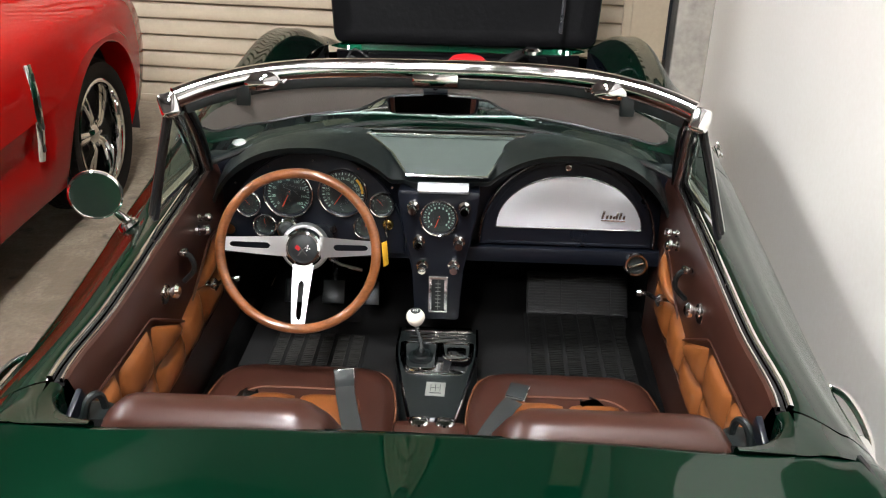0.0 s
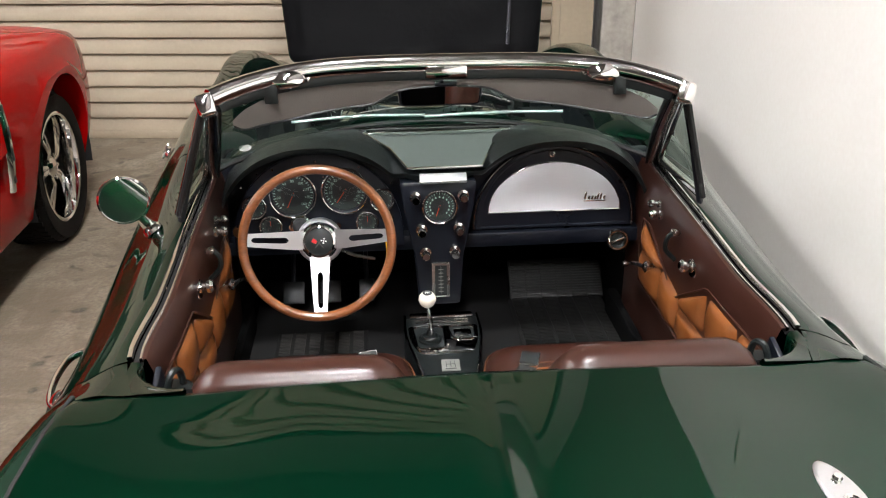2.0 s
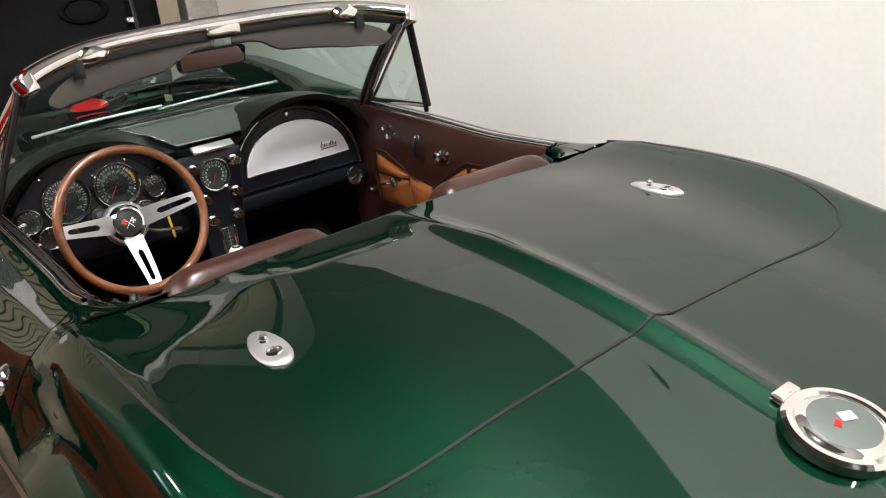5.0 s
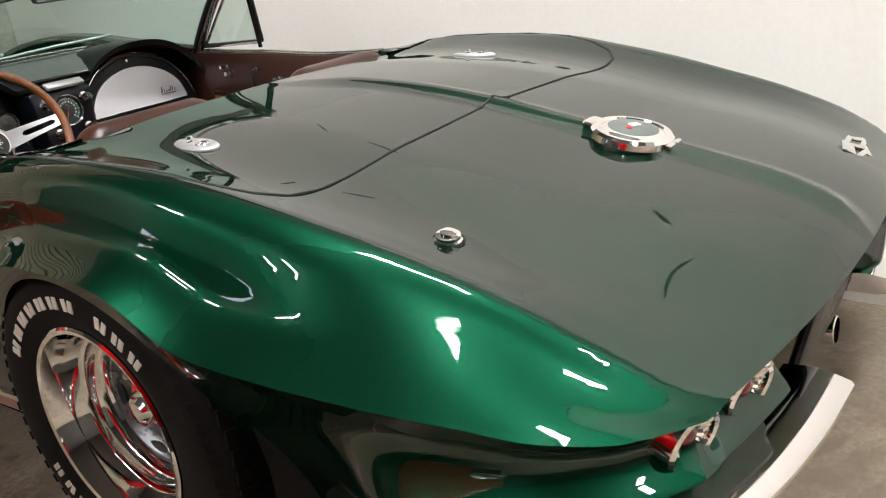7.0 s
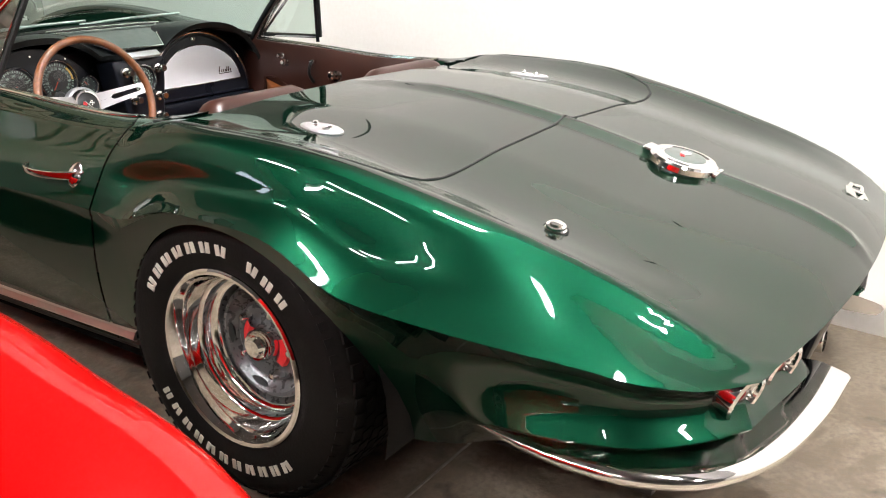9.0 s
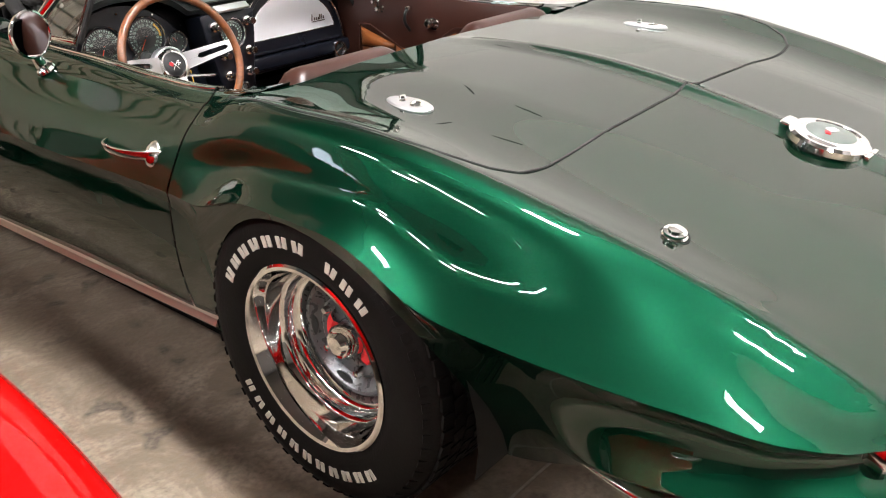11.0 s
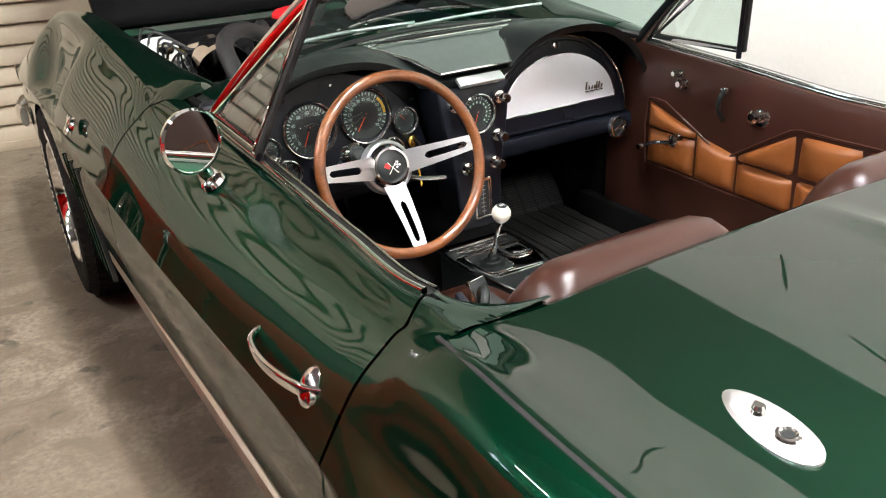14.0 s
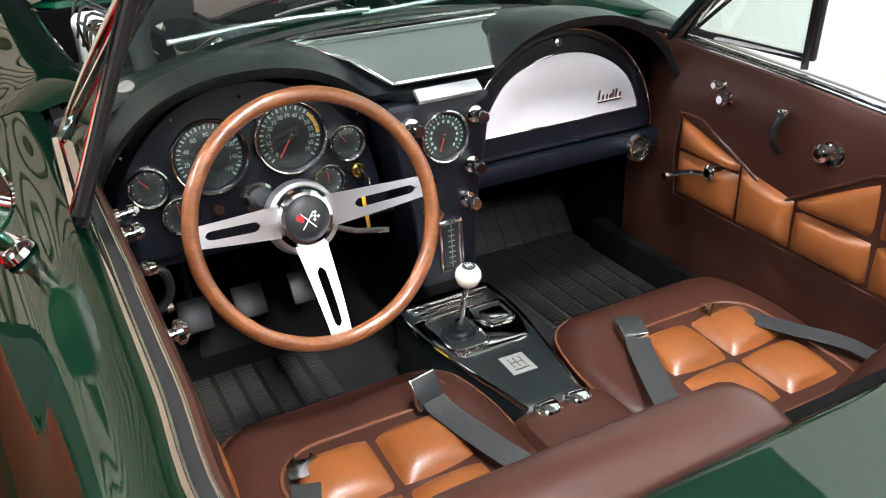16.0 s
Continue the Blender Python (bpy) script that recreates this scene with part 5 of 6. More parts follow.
# open bonnet, hinged at the nose
HM = Matrix.Translation((.03, 3.10, .775)) @ pose(0, 0, 0, 78, 0, 0)
o = rounded([(-.59, 0), (.59, 0), (.635, .55), (.66, 1.12), (-.66, 1.12), (-.635, .55)], .05, 4)
hood = part("bonnet", pad(o, [(0, 0), (0, .012), (.006, .018)], HM @ pose(0, 0, -.03)), GREEN, car, "raised bonnet, black inside", smooth=False)
lin = part("bonnet_lining", pad(o, [(.004, -.001), (.006, .006), (.02, .010), (.06, .010), (.075, .002)], HM @ pose(0, 0, -.012), center=(0, .56)), HOODB, hood, "black lining")
for cx, cz, r in ((-.30, .42, .12), (.26, .42, .12), (-.02, .75, .16)):
    part("pressing", lathe([(r, 0), (r * .95, .010), (r * .85, .012), (r * .75, .008), (r * .70, 0)], HM @ pose(cx, cz, -.008) @ Matrix.Diagonal((1, .55, 1, 1)), 32), HOODB, lin)
part("bonnet_prop", tube([(.44, 2.92, .88), (.47, 3.05, 1.25), (.49, 3.20, 1.55)], .008, 8), DASH, hood, "thin prop rod")
part("bonnet_catch", box((.05, .03, .05), HM @ pose(.46, .34, .0), .008), CHROME, hood)

# engine bay
part("engine_bay", box((1.16, 1.36, .03), pose(0, 2.44, .42)), DASH, car, "black engine bay")
for s in (-1, 1):
    part("bay_wall", box((.03, 1.30, .36), pose(s * .600, 2.44, .60)), DASH, car)
part("bay_wall", box((1.10, .03, .34), pose(0, 3.11, .57)), HOODB, car)
eng = part("engine", box((.42, .60, .34), pose(0, 2.35, .58), .03), CASTIRON, car, "grey engine block with chrome covers")
for s in (-1, 1):
    part("rocker_cover", box((.12, .50, .09), pose(s * .235, 2.34, .74, 0, s * 28, 0), .02, seg=3), CHROME, eng, "chrome rocker cover")
    part("plug_lead", tube([(s * .30, 2.15, .70), (s * .36, 2.25, .78), (s * .30, 2.40, .80), (s * .36, 2.55, .72)], .006, 8, 20), RUBBER, eng)
part("air_cleaner", lathe([(.10, 0), (.17, .005), (.178, .015), (.178, .055), (.165, .062), (.06, .070), (.02, .078), (0, .078)], pose(0, 2.30, .745), 40), CHROME, eng, "round chrome air cleaner")
part("cleaner_band", lathe([(.179, .018), (.181, .02), (.181, .05), (.179, .052)], pose(0, 2.30, .745), 40), STEEL, eng, "grey filter band")
part("cleaner_top", lathe([(.10, .071), (.155, .066), (.160, .0665)], pose(0, 2.30, .748), 40), CHROME, eng)
part("fan_cover", lathe([(.078, 0), (.076, .012), (.060, .026), (.030, .034), (0, .036)], pose(.05, 2.62, .815), 32), REDCAL, eng, "bright red domed cover")
bb = part("brake_cylinder", lathe([(0, .13), (.03, .128), (.05, .11), (.075, .09), (.085, .05), (.085, .0), (.05, -.01)], pose(-.41, 2.02, .775, -75, 0, 0), 32), CHROME, eng, "chrome brake cylinder")
part("cap", lathe([(0, .03), (.022, .028), (.024, 0)], pose(-.41, 2.18, .82), 18), CHROME, bb)
part("reservoir", box((.09, .11, .05), pose(-.42, 2.20, .79), .008), CHROME, bb)
for k in range(4):
    part("brake_pipe", tube([(-.46 + .02 * k, 2.22, .80), (-.50 + .02 * k, 2.34, .83 - .02 * k), (-.47, 2.50, .70)], .004, 6, 12), BRASS if k == 1 else RUBBER, bb)
part("alternator", lathe([(0, .08), (.05, .078), (.068, .06), (.072, .0), (.06, -.05), (0, -.05)], pose(-.30, 2.62, .72, 80, 0, 20), 28), CHROME, eng, "bright alternator")
part("hose", tube([(-.42, 1.86, .78), (-.40, 2.02, .86), (-.28, 2.22, .86), (-.14, 2.42, .80), (-.05, 2.70, .78)], .026, 12, 26), RUBBER, eng, "black rubber hose")
part("hose", tube([(.10, 2.65, .74), (.25, 2.82, .80), (.30, 3.0, .76)], .024, 12, 18), RUBBER, eng)
part("washer_bottle", box((.12, .16, .18), pose(-.42, 2.78, .68), .03, seg=3), PAPER, eng, "white washer bottle")
part("filler_cap", lathe([(0, .02), (.025, .02), (.036, .012), (.038, 0)], pose(.30, 2.55, .88), 24), CHROME, eng, "chrome filler cap")
part("radiator", box((.80, .07, .36), pose(0, 3.02, .57), .01), HOODB, eng)
for k in range(7):
    y = 2.05 + .13 * k
    part("wire", tube([(-.48, y, .72), (-.44, y + .05, .80), (-.34, y + .03, .74), (-.26, y + .1, .66)], .005, 6, 12), RUBBER, eng)
for k, (x, y, z) in enumerate(((-.44, 2.20, .74), (-.46, 2.45, .72), (-.43, 2.62, .76), (-.20, 2.02, .78), (-.12, 1.92, .80), (.1, 1.90, .82))):
    part("fitting", lathe([(0, .035), (.014, .033), (.022, .02), (.022, -.02)], pose(x, y, z, 40 * k, 20, 0), 14), CHROME, eng)

# deck plates (roof anchors): oval bright plate with a pin and a hole
for s in (-1, 1):
    at = on_body(s * .487, .008)
    nrm = Vector((s * .06, -.06, 1)).normalized()
    m = axis(at, nrm) @ pose(0, 0, 0, 0, 0, 0)
    q = m.to_quaternion()
    m = Matrix.Translation(at) @ pose(0, 0, 0, 3, s * 3, s * 6)
    o = []
    for a in np.linspace(0, 2 * math.pi, 29)[:-1]:
        y = .066 * math.sin(a)
        o.append(((.029 - .004 * (y / .066)) * math.cos(a), y))
    pl = part("roof_anchor", pad(o, [(0, -.006), (0, .002), (.003, .0055), (.006, .006)], m), BRUSHED, car, "oval bright metal roof anchor plate")
    part("anchor_pin", lathe([(0, .015), (.006, .0145), (.008, .010), (.006, .007), (.008, .004)], m @ pose(0, .018, .002), 16), CHROME, pl)
    part("anchor_socket", lathe([(0, .0068), (.008, .0068), (.010, .009), (.013, .0085), (.015, .005)], m @ pose(0, -.024, 0), 20), CHROME, pl)
    part("anchor_hole", lathe([(0, .0072), (.0065, .0072)], m @ pose(0, -.024, 0), 16), DIAL, pl)
# fuel lid
at = on_body(0, -.668)
m = Matrix.Translation(at - Vector((0, 0, .006))) @ pose(0, 0, 0, 14, 0, 0)
lid = part("fuel_lid", lathe([(0, .016), (.05, .0155), (.056, .012), (.062, .010), (.066, .013), (.074, .013), (.080, .008), (.082, -.004)], m, 48), CHROME, car, "round chrome fuel filler lid")
part("lid_disc", lathe([(0, .0165), (.048, .0162), (.052, .014)], m, 40), GRILLE, lid)
part("lid_badge", box((.014, .010, .002), m @ pose(-.010, .004, .0175, 0, 0, 25), .0006), REDCAL, lid)
part("lid_badge", box((.022, .016, .002), m @ pose(.014, .004, .0175, 0, 0, -25), .0006), PAPER, lid)
part("lid_tab", box((.05, .022, .010), m @ pose(0, .086, .006), .004), CHROME, lid)
part("lid_hinge", box((.06, .012, .012), m @ pose(0, -.084, .002), .003), CHROME, lid)
# antenna base
at = on_body(-.555, -.625)
an = part("antenna_base", lathe([(.022, -.004), (.022, .003), (.019, .006), (.019, .010), (.013, .011), (.012, .015), (.006, .0165), (0, .0165)], Matrix.Translation(at) @ pose(0, 0, 0, 12, -6, 0), 24), CHROME, car, "chrome antenna base nut")
part("antenna_gasket", lathe([(.024, -.004), (.026, 0), (.024, .003)], Matrix.Translation(at) @ pose(0, 0, 0, 12, -6, 0), 24), RUBBER, an)
# deck emblem
at = on_body(.372, -.945)
m = Matrix.Translation(at + Vector((0, 0, .004))) @ pose(0, 0, 0, 34, 6, -8)
em = part("deck_emblem", box((.044, .028, .007), m @ pose(-.038, .006, 0, 0, 0, 30), .002), CHROME, car, "chrome crossed-flag deck emblem")
for dx, dz, w, a in ((-.004, .004, .050, -30), (.030, .0, .044, 15), (-.022, -.020, .070, 5), (.040, .016, .044, -20), (.012, -.018, .04, 40), (.0, .024, .05, 12)):
    part("emblem_flag", box((w, .012, .006), m @ pose(dx, dz, 0, 0, 0, a), .002), CHROME, em)
# wing emblem and louvres
for s in (-1, 1):
    e = part("wing_emblem", lathe([(0, .012), (.014, .010), (.020, .004), (.022, 0)], axis((s * .868, 1.887, .735), (s, 0, .45)), 14), CHROME, car, "chrome crossed-flag wing emblem")
    for a in (-35, 35):
        part("emblem_flag", box((.016, .055, .006), axis((s * .872, 1.887, .737), (s, 0, .45)) @ pose(0, 0, .008, 0, 0, a), .002), CHROME, e)
    for k in range(3):
        y = 2.075 - .085 * k
        lo, hi = Vector((s * .858, y - .07, .30)), Vector((s * .882, y + .005, .61))
        lv = part("wing_louvre", sweep([lo, lo.lerp(hi, .33), lo.lerp(hi, .66), hi], lambda t: rounded([(-.016, -.008), (.016, -.008), (.012, .004), (-.012, .004)], .003, 2), up=(s, 0, 0)), DIAL, car, "dark air outlet slot")
        part("louvre_lip", sweep([p + Vector((s * .004, .014, 0)) for p in (lo, lo.lerp(hi, .5), hi)], circle(.005, 8)), GREEN, lv)

# rear bumpers: two quarter bars with a flat top, tail lamps over them
for s in (-1, 1):
    path = spline([(s * .797, -.585, .366), (s * .826, -.70, .368), (s * .832, -.80, .367), (s * .812, -.905, .363), (s * .74, -1.005, .356), (s * .60, -1.072, .346), (s * .40, -1.104, .336), (s * .205, -1.112, .330)], 48)

    def bar(t):
        w = min(.10 + t * 3.0, 1.0) ** .7
        o = [(-.105, -.020), (-.04, -.022), (-.012, -.019), (-.002, -.010), (.002, .0), (-.004, .008), (-.020, .0130), (-.054, .0205), (-.064, .0212), (-.080, .0200), (-.108, .0170)]
        return [(-s * a * w, c * w) for a, c in o]
    part("rear_bumper", sweep(path, bar), CHROME, car, "chrome rear quarter bumper", angle=60)
    for x, y, z in ((.616, -1.000, .455), (.476, -1.026, .455)):
        m = axis((s * x, y, z), (s * .25, -.9, -.30)) @ Matrix.Scale(.90, 4)
        lampb = part("tail_lamp", lathe([(.040, .004), (.043, .015), (.049, .018), (.055, .014), (.057, .004), (.057, -.02)], m, 40), CHROME, car, "round red tail lamp with chrome ring")
        bm = bmesh.new()
        for k in range(24):      # fluted bright reflector round the red centre
            a0, a1, a2 = (2 * math.pi * (k + q) / 24 for q in (0, .5, 1))
            ring = [[m @ Vector((r * math.cos(q), r * math.sin(q), h + dh)) for q, dh in ((a0, 0), (a1, .003), (a2, 0))] for r, h in ((.019, .000), (.030, .006), (.042, .008))]
            loft(ring, bm=bm)
        part("reflector", bm, CHROME, lampb, "fluted bright reflector", smooth=False)
        part("lens", lathe([(0, .012), (.008, .011), (.014, .008), (.018, .001)], m, 32), REDLENS, lampb, "red lens")
part("plate_frame", box((.34, .02, .17), pose(0, -1.02, .36, 15, 0, 0), .01), DASH, car)
for s in (-1, 1):
    part("exhaust", lathe([(.030, -.10), (.032, .06), (.028, .062), (.026, .0)], pose(s * .24, -.93, .20, 90, 0, 0), 20), CHROME, car, "chrome exhaust tip")


# ---- wheels ----
def wheel_meshes(style):
    """Meshes of a wheel whose outer face looks along -x, at the origin."""
    M = pose(0, 0, 0, 0, -90, 0)
    out = []
    R, W = (.333, .215) if style == "rally" else (.350, .235)
    h = W / 2
    rim = .205 if style == "rally" else .255
    prof_t = [(rim - .012, -h * .80), (rim, -h * .92), (rim + .03, -h), (rim + .075, -h * 1.02), (R - .028, -h * .96), (R - .010, -h * .82), (R - .002, -h * .70), (R, -h * .4), (R, h * .4),
              (R - .002, h * .70), (R - .010, h * .82), (R - .028, h * .96), (rim + .075, h * 1.02), (rim + .03, h), (rim + .004, h * .92), (rim - .004, h * .86), (rim - .012, h * .80)]
    out.append(("tyre", lathe(prof_t, M, 72), TYRE, "black tyre with raised white letters" if style == "rally" else "black tyre"))
    # tread blocks
    bm = bmesh.new()
    n = 58
    for i in range(n):
        for k, x in enumerate((-.31, -.155, 0, .155, .31)):
            a = 360 * (i + .5 * (k % 2)) / n
            box((W * .13, .027, .006), M @ pose(0, 0, x * W, 0, 0, a) @ pose(R - .0005, 0, 0, 0, 90, 0) @ pose(0, 0, 0, 0, 0, 12 if k in (1, 3) else -8), bm=bm)
        for sgn in (-1, 1):
            a = 360 * i / n
            box((.030, .018, .004), M @ pose(0, 0, sgn * h * .86, 0, 0, a) @ pose(R - .017, 0, 0, 0, sgn * 55, 0), bm=bm)
    out.append(("tread", bm, TYRE, ""))
    if style == "rally":
        # raised white bars in place of the letters
        def bars(count, a0, a1):
            for i in range(count):
                a = a0 + (a1 - a0) * (i + .5) / count
                rr = rim + .050
                hgt = .024
                w = abs(a1 - a0) / count * math.pi / 180 * rr * .92
                base = M @ pose(0, 0, h * 1.015, 0, 0, a) @ pose(rr, 0, 0, 0, 0, 0)
                bm = bmesh.new()
                for k in (-1, 1):
                    box((hgt, w * .30, .003), base @ pose(0, k * w * .20, 0, 0, 0, k * (9, 0, 5)[i % 3]), .001, bm=bm, seg=1)
                out.append(("raised_letter", bm, WHITE, ""))
        # angles run from the top (0) to the front (90)
        bars(7, 64, -10)
        bars(3, -20, -50)
        bars(11, 222, 118)
        out.append(("wheel", lathe([(rim - .002, h * .86), (rim + .001, h * .94), (rim - .004, h * .97), (rim - .012, h * .95), (rim - .018, h * .84), (rim - .026, h * .60), (rim - .031, h * .34), (rim - .034, h * .30), (rim - .040, h * .27), (rim - .043, h * .10), (rim - .050, h * .02), (rim - .058, h * .0), (rim - .064, -h * .12), (rim - .070, -h * .30)], M, 72), CHROME, "bright rally wheel with chrome trim ring"))
        D = -h * .34
        out.append(("rim_centre", lathe([(.138, -h * .02 + D), (.135, h * .24 + D), (.129, h * .33 + D), (.120, h * .34 + D), (.110, h * .24 + D), (.100, h * .12 + D), (.092, h * .10 + D)], M, 56), STEEL, "grey painted wheel centre"))
        out.append(("rim_band", lathe([(.146, -h * .02 + D), (.15, -h * .5), (.19, -h * .8)], M, 40), STEEL, ""))
        for i in range(5):
            a = 72 * i + 20
            bm = pad([(.010 * math.cos(q), .026 * math.sin(q)) for q in np.linspace(0, 6.283, 17)[:-1]], [(0, -.004), (0, .002)], M @ pose(0, 0, h * .27 + D, 0, 0, a) @ pose(.113, 0, 0, 0, -25, 0))
            out.append(("slot", bm, DIAL, ""))
        out.append(("hub_ring", lathe([(.094, h * .08 + D), (.095, h * .18 + D), (.088, h * .22 + D), (.074, h * .16 + D), (.060, h * .14 + D), (.040, h * .16 + D)], M, 48), STEEL, ""))
        for a0, a1 in ((50, 118), (225, 292)):
            out.append(("hub_paint", lathe([(.070, h * .19 + D), (.067, h * .29 + D), (.050, h * .33 + D), (.041, h * .26 + D)], M, 20, None, a0, a1), REDCAL, "red painted hub segment"))
        out.append(("hub_cap", lathe([(.040, h * .15 + D), (.038, h * .50 + D), (.030, h * .60 + D), (.026, h * .58 + D), (.020, h * .66 + D), (0, h * .68 + D)], M, 36), CHROME, "chrome hub cap"))
        for i in range(5):
            a = 72 * i + 50
            out.append(("wheel_nut", lathe([(0, .026), (.007, .024), (.009, .012), (.010, 0)], M @ pose(0, 0, h * .16 + D, 0, 0, a) @ pose(.078, 0, 0), 10), CHROME, ""))
    else:
        out.append(("wheel", lathe([(rim - .002, h * .86), (rim + .001, h * .94), (rim - .006, h * .97), (rim - .016, h * .93), (rim - .022, h * .70), (rim - .030, 0), (rim - .03, -h * .8)], M, 64), CHROME, "chrome five-spoke wheel"))
        out.append(("rim_band", lathe([(0, -h * .3), (rim - .032, -h * .3)], M, 40), DIAL, ""))
        for i in range(5):
            for d in (-7, 7):
                bm = bmesh.new()
                base = M @ pose(0, 0, 0, 0, 0, 72 * i + d + 12)
                loft([[base @ Vector((r, w, z)) for w, z in ((-ww, zz - .02), (-ww, zz), (-ww * .3, zz + .006), (ww * .3, zz + .006), (ww, zz), (ww, zz - .02))] for r, ww, zz in ((.035, .013, h * .50), (.08, .012, h * .62), (.14, .013, h * .55), (rim - .030, .018, h * .40))], bm=bm)
                out.append(("spoke", bm, CHROME, ""))
        out.append(("hub_cap", lathe([(.05, h * .3), (.05, h * .55), (.036, h * .66), (.02, h * .72), (0, h * .72)], M, 32), CHROME, ""))
        for i in range(5):
            out.append(("wheel_nut", lathe([(0, .02), (.008, .018), (.009, 0)], M @ pose(0, 0, h * .5, 0, 0, 72 * i + 48) @ pose(.058, 0, 0), 10), CHROME, ""))
    return out


def put_wheels(style, owner, places):
    objs = [(nm, part(nm, bm, mt, None, lab, True, 40), lab) for nm, bm, mt, lab in wheel_meshes(style)]
    base = world_at(owner)
    main = [o for n_, o, l in objs if n_ == "wheel"][0]
    for k, (x, y, z, turn, spin) in enumerate(places):
        if k == 0:
            w = main
            for n_, o, l in objs:
                if o is not w:
                    o.parent = w
        else:
            w = new("wheel", main.data)
            tagged(w, main["label"])
            for n_, o, l in objs:
                if o is not main:
                    c = new(n_, o.data)
                    c.parent = w
                    if l:
                        tagged(c, l)
        w.parent = owner
        w.matrix_basis = Matrix.Translation(Vector((x, y, z)) - base) @ pose(0, 0, 0, 0, 0, turn) @ pose(0, 0, 0, spin, 0, 0)


put_wheels("rally", car, [(-.728, 0, .333, 0, 0), (.728, 0, .333, 180, 40), (-.782, 2.489, .333, 0, 70), (.782, 2.489, .333, 180, 15)])
# wheel wells
for c, h_, r in ARCHES:
    for s in (-1, 1):
        n = 20
        rows = [[Vector((s * x, c + (r + .02) * math.cos(a), h_ + (r + .02) * math.sin(a))) for x in (.44, .79)] for a in np.linspace(-.25, math.pi + .25, n)]
        bm = loft(rows)
        part("wheel_well", bm, RUBBER, car)
        part("well_wall", box((.02, .80, .50), pose(s * .45, c, .36)), RUBBER, car)
# underside
part("underbody", box((1.2, 4.0, .02), pose(0, 1.14, .20)), RUBBER, car)


# ---- the red car beside it ----
red = thing("red_car", (-2.43, 1.45, 0), "bright red sixties coupe with chrome five-spoke wheels, standing alongside", "car")
RX = -2.43
RSEC = {  # y: half section from the middle outwards: (x, z)
    -0.99: ((0, .735), (.40, .735), (.68, .730), (.77, .720), (.815, .700), (.83, .655)),
    -0.90: ((0, .785), (.42, .785), (.72, .772), (.82, .750), (.858, .705), (.87, .63)),
    -0.60: ((0, .860), (.42, .860), (.75, .835), (.858, .803), (.905, .745), (.915, .62)),
    0.20: ((0, .90), (.42, .90), (.75, .878), (.862, .842), (.910, .772), (.916, .63)),
    1.00: ((0, .92), (.42, .92), (.72, .91), (.85, .880), (.905, .775), (.915, .61)),
    2.00: ((0, .96), (.42, .955), (.70, .935), (.83, .89), (.872, .78), (.882, .62)),
    2.90: ((0, .96), (.42, .955), (.70, .935), (.84, .895), (.880, .80), (.890, .66)),
    3.50: ((0, .92), (.40, .915), (.66, .90), (.79, .865), (.835, .77), (.848, .62)),
    3.82: ((0, .84), (.38, .84), (.60, .835), (.70, .82), (.74, .74), (.75, .62)),
}
RARCH = ((.20, .345, .385), (2.95, .35, .425))


def rarch(y):
    return max([h + math.sqrt(max(r * r - (y - c) ** 2, 0)) if abs(y - c) < r else 0 for c, h, r in RARCH])


ys = set(np.linspace(-.99, 3.82, 110).round(4))
for c, h, r in RARCH:
    ys |= {round(c + r * .9999 * math.cos(radians(d)), 4) for d in range(0, 181, 6)}
ys = sorted(ys)
bm, bl = bmesh.new(), bmesh.new()
tab = sorted(RSEC)
for s in (-1, 1):
    up, lo = [], []
    for y in ys:
        p = cubic(tab, [RSEC[k] for k in tab], y)
        a = rarch(y)
        for c, h, r in RARCH:
            w = math.exp(-((y - c) / (r * .8)) ** 4)
            p[5][1] = max(p[5][1], p[5][1] + (h + r + .02 - p[5][1]) * w)
            p[4][1] = max(p[4][1], p[5][1] + .03)
            p[5][0] += .012 * w
        if a:
            p[5][1] = max(p[5][1], a + .012)
        up.append([Vector((RX + s * q.x, y, q.z)) for q in spline([(x, 0, z) for x, z in p], 26)])
        end = max(a, .26)
        kx, kz = p[5]
        row = []
        for i in range(9):
            z = kz + (end - kz) * i / 8
            f = (kz - z) / max(kz - .22, .01)
            dent = .030 * math.exp(-((z - .52) / .10) ** 2) * (1 if .62 < y < 2.35 else 0)
            row.append(Vector((RX + s * (kx - .085 * f ** 2 - dent), y, z)))
        row.append(row[-1] + Vector((-s * .03, 0, .002)))
        row.append(row[-1] + Vector((-s * .10, 0, .010)))
        lo.append(row)
    loft(up, bm=bm)
    loft(lo, bm=bl)
bmesh.ops.remove_doubles(bm, verts=bm.verts[:], dist=.0006)
part("body", bm, RED, red, "bright red painted body", angle=50)
part("lower_body", bl, RED, red, angle=50)
for y0, dz, nm in ((-.99, 1, "tail_panel"), (3.82, -1, "nose_panel")):
    p = cubic(tab, [RSEC[k] for k in tab], y0)
    e = [Vector((RX + q.x, y0, q.z)) for q in spline([(x, 0, z) for x, z in p], 18)]
    e = [Vector((2 * RX - v.x, v.y, v.z)) for v in reversed(e)] + e[1:]
    rows = [e] + [[Vector((RX + (v.x - RX) * k, y0 + dz * d, zz if zz < v.z else v.z)) for v in e] for k, d, zz in ((.99, .02, .70), (.985, .04, .55), (.97, .03, .40), (.9, .06, .24))]
    part(nm, loft(rows), RED, red)
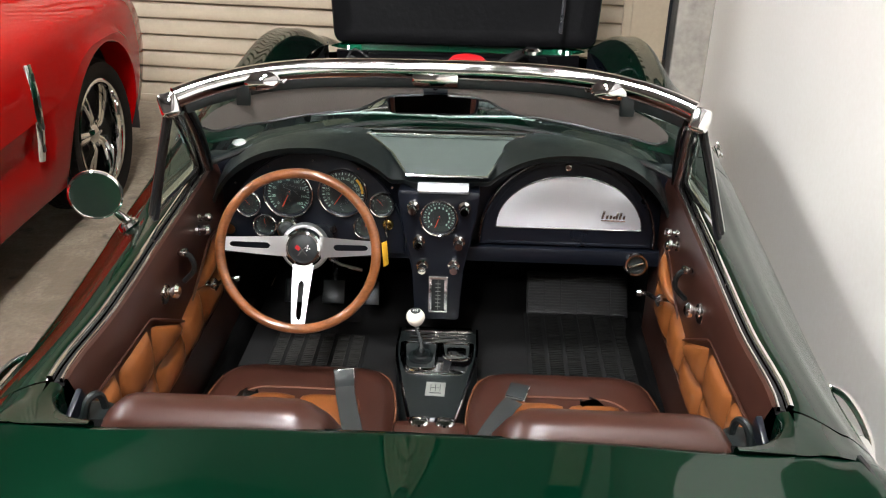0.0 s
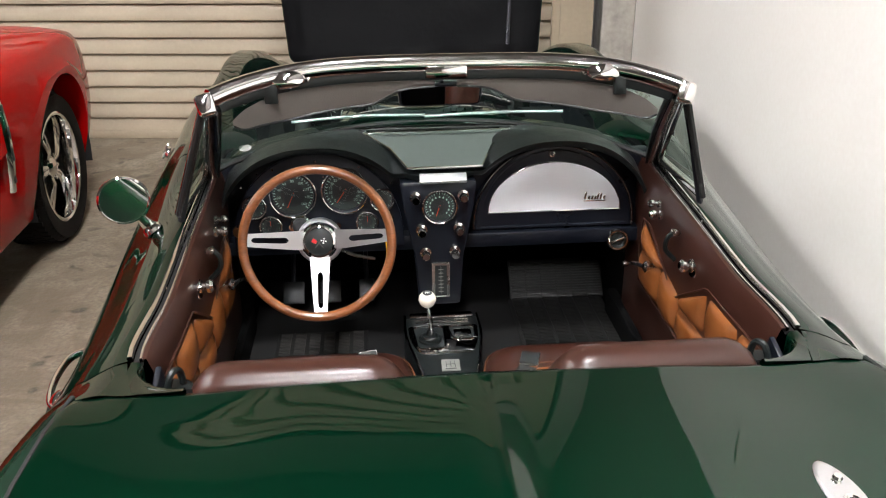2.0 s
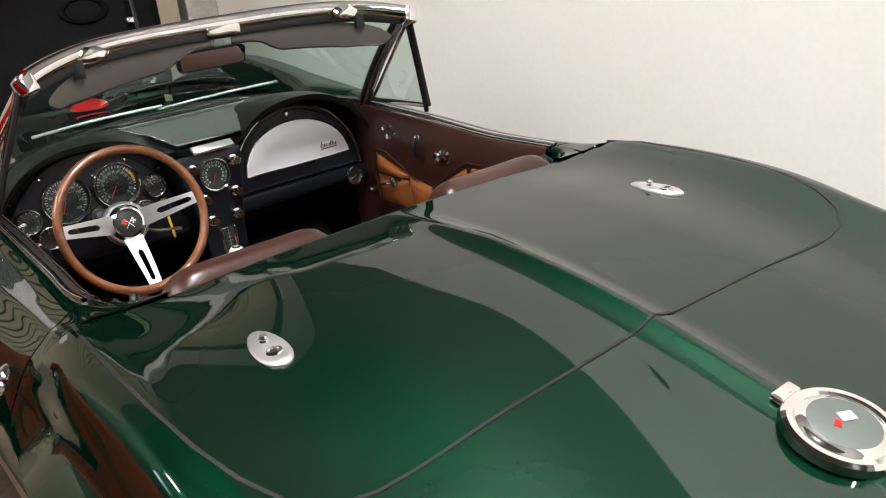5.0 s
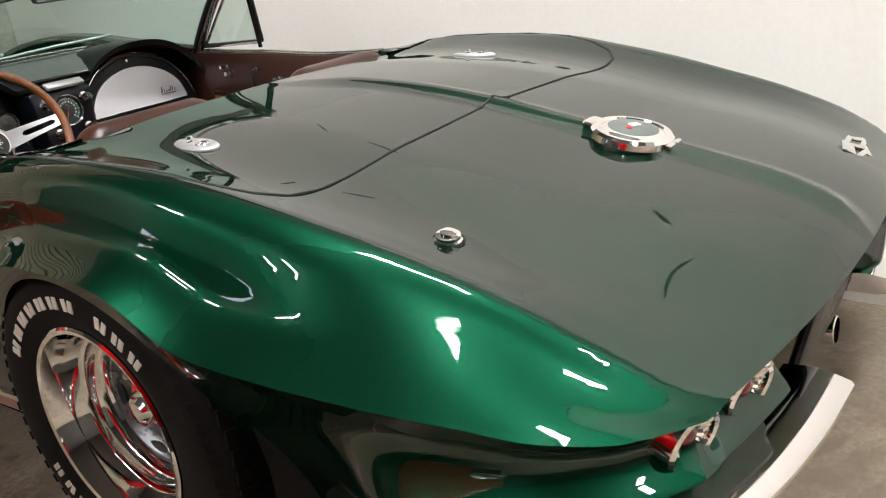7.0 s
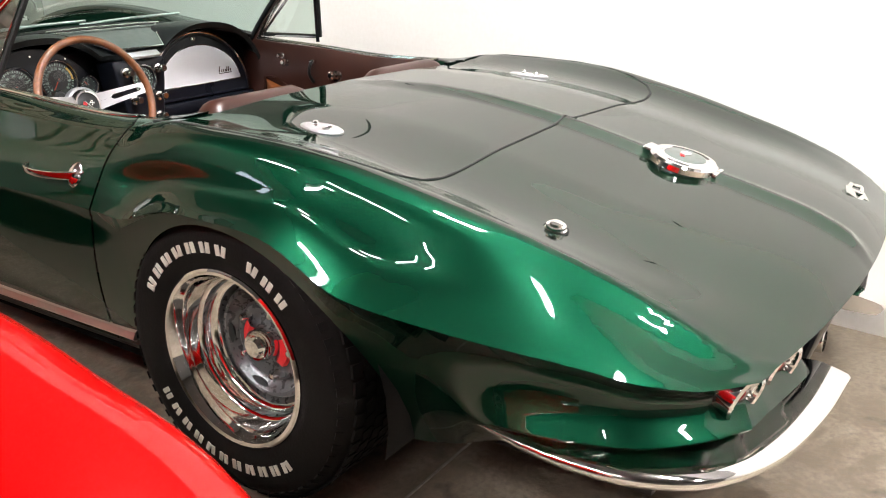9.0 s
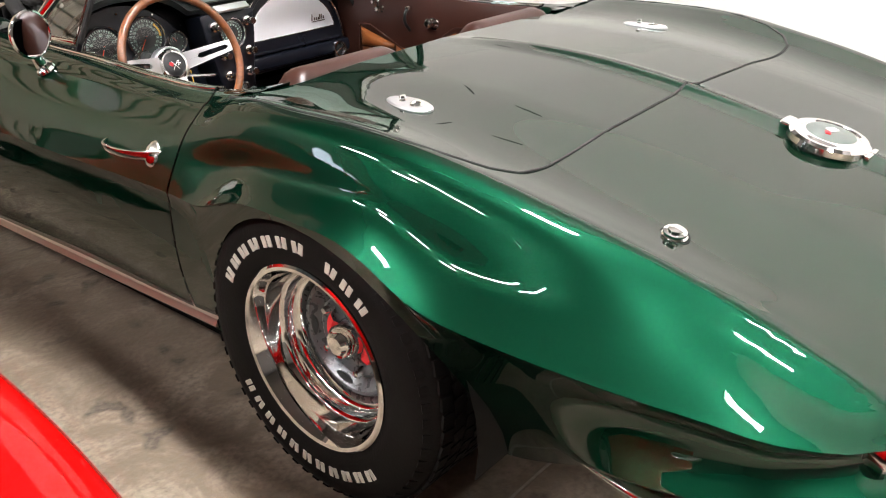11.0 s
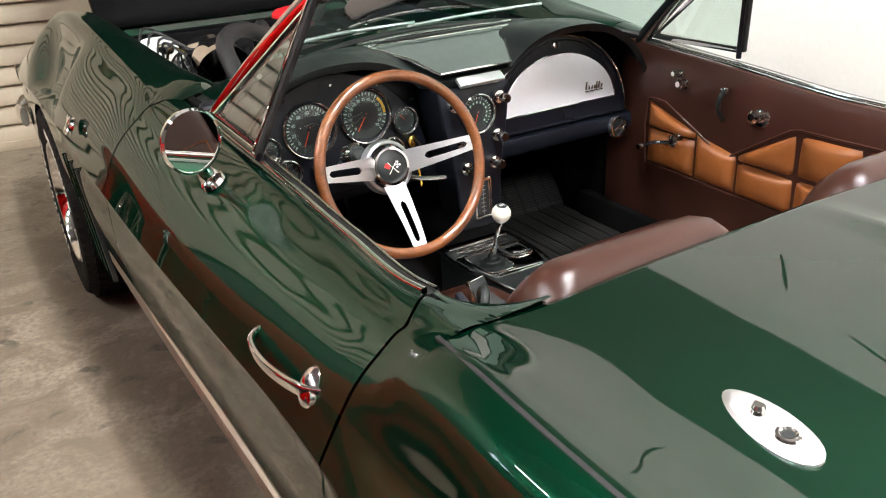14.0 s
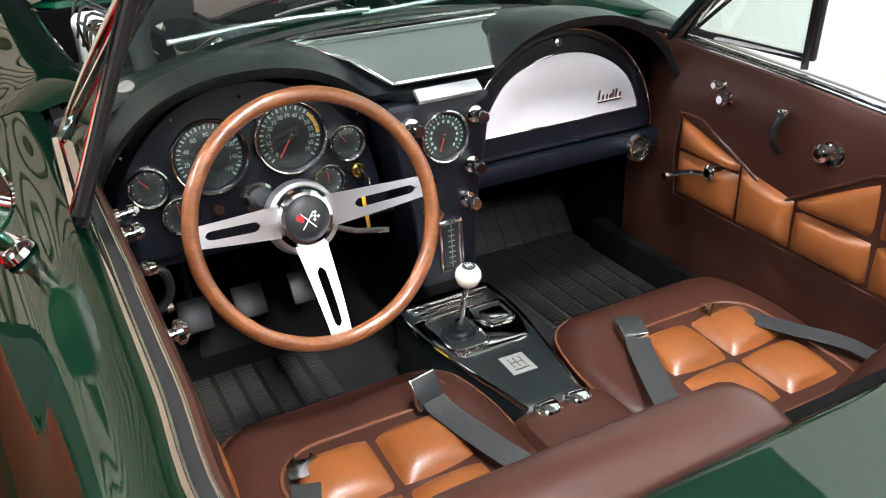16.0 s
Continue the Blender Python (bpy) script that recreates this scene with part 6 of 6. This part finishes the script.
for s in (-1, 1):
    tl = part("tail_lamp", pad(rounded([(-.09, -.075), (.09, -.075), (.09, .075), (-.09, .075)], .03, 4), [(0, -.02), (0, .012), (.012, .022), (.03, .026)], axis((RX + s * .772, -.945, .694), (s * .36, -.66, .66)) @ Matrix.Scale(.52, 4)), REDLENS, red, "red tail lamp")
    part("lamp_bezel", sweep([axis((RX + s * .772, -.945, .694), (s * .36, -.66, .66)) @ Matrix.Scale(.52, 4) @ Vector((x, y, .008)) for x, y in rounded([(-.095, -.08), (.095, -.08), (.095, .08), (-.095, .08)], .03, 4)], circle(.006, 8), up=(0, 1, 0), closed=True), CHROME, tl)
    # slim chrome gill behind the front wheel
    gx = RX + s * .885
    path = [Vector((gx - s * .020, 2.275, .47)), Vector((gx - s * .002, 2.28, .60)), Vector((gx - s * .002, 2.29, .72)), Vector((gx - s * .016, 2.295, .84))]
    gi = part("wing_gill", sweep(spline(path, 14), lambda t: rounded([(-.018 - .006 * math.sin(3.1 * t), -.006), (.018 + .006 * math.sin(3.1 * t), -.006), (.012, .012), (-.012, .012)], .004, 2), up=(s, 0, 0)), CHROME, red, "slim chrome wing gill")
    for k in range(4):
        q = spline(path, 14)[2 + 3 * k]
        part("gill_slot", box((.006, .018, .05), Matrix.Translation(q + Vector((s * .010, 0, 0))), .002), DIAL, gi)
    part("headlamp", lathe([(0, .02), (.06, .012), (.075, 0), (.088, .008), (.092, -.03)], pose(RX + s * .60, 3.83, .66, -90, 0, 0), 28), CHROME, red, "round headlamp with chrome ring")
part("rear_bumper", sweep(spline([(RX - .86, -.80, .50), (RX - .80, -1.03, .48), (RX, -1.07, .47), (RX + .80, -1.03, .48), (RX + .86, -.80, .50)], 40), circle(.045, 12, .5, 1.2)), CHROME, red, "chrome rear bumper")
part("front_bumper", sweep(spline([(RX - .70, 3.74, .46), (RX - .60, 3.86, .45), (RX, 3.92, .45), (RX + .60, 3.86, .45), (RX + .70, 3.74, .46)], 40), circle(.045, 12, .5, 1.2)), CHROME, red, "chrome front bumper")
# cabin
def cab(y, w, z):
    return [Vector((RX + x, y, zz)) for x, zz in ((-w, z - .05), (-w * .85, z), (0, z + .02), (w * .85, z), (w, z - .05))]


part("roof", loft([cab(.72, .55, 1.24), cab(.95, .58, 1.29), cab(1.3, .59, 1.30), cab(1.62, .57, 1.27)]), RED, red)
b2 = bmesh.new()
loft([[Vector((RX - .70, 2.10, .95)), Vector((RX + .70, 2.10, .95))], [Vector((RX - .56, 1.63, 1.24)), Vector((RX + .56, 1.63, 1.24))]], bm=b2)
loft([[Vector((RX - .66, .12, .94)), Vector((RX + .66, .12, .94))], [Vector((RX - .54, .71, 1.21)), Vector((RX + .54, .71, 1.21))]], bm=b2)
for s in (-1, 1):
    loft([[Vector((RX + s * .72, .30, .92)), Vector((RX + s * .72, 2.05, .92))], [Vector((RX + s * .56, .75, 1.20)), Vector((RX + s * .575, 1.60, 1.22))]], bm=b2)
part("cabin_glass", b2, mat("dark_glass", (.02, .025, .025), .03, coat=1.0), red, "dark cabin windows")
put_wheels("spoke", red, [(RX + .72, 2.95, .350, 180, 0), (RX + .75, .20, .350, 180, 30), (RX - .72, 2.95, .350, 0, 0), (RX - .75, .20, .350, 0, 20)])
for c, h, r in RARCH:
    for s in (-1, 1):
        rows = [[Vector((RX + s * x, c + (r + .015) * math.cos(a), h + (r + .015) * math.sin(a))) for x in (.45, .84)] for a in np.linspace(-.25, math.pi + .25, 20)]
        part("wheel_well", loft(rows), RUBBER, red)
        part("well_wall", box((.02, .85, .55), pose(RX + s * .46, c, .45)), RUBBER, red)
part("underbody", box((1.5, 4.4, .02), pose(RX, 1.4, .26)), RUBBER, red)

red.rotation_euler = (0, 0, radians(1.4))


# floor tub so that the body is closed
part("floor_tub", box((1.44, 1.6, 0.03), pose(0, 1.05, 0.185)), CARPET, car)
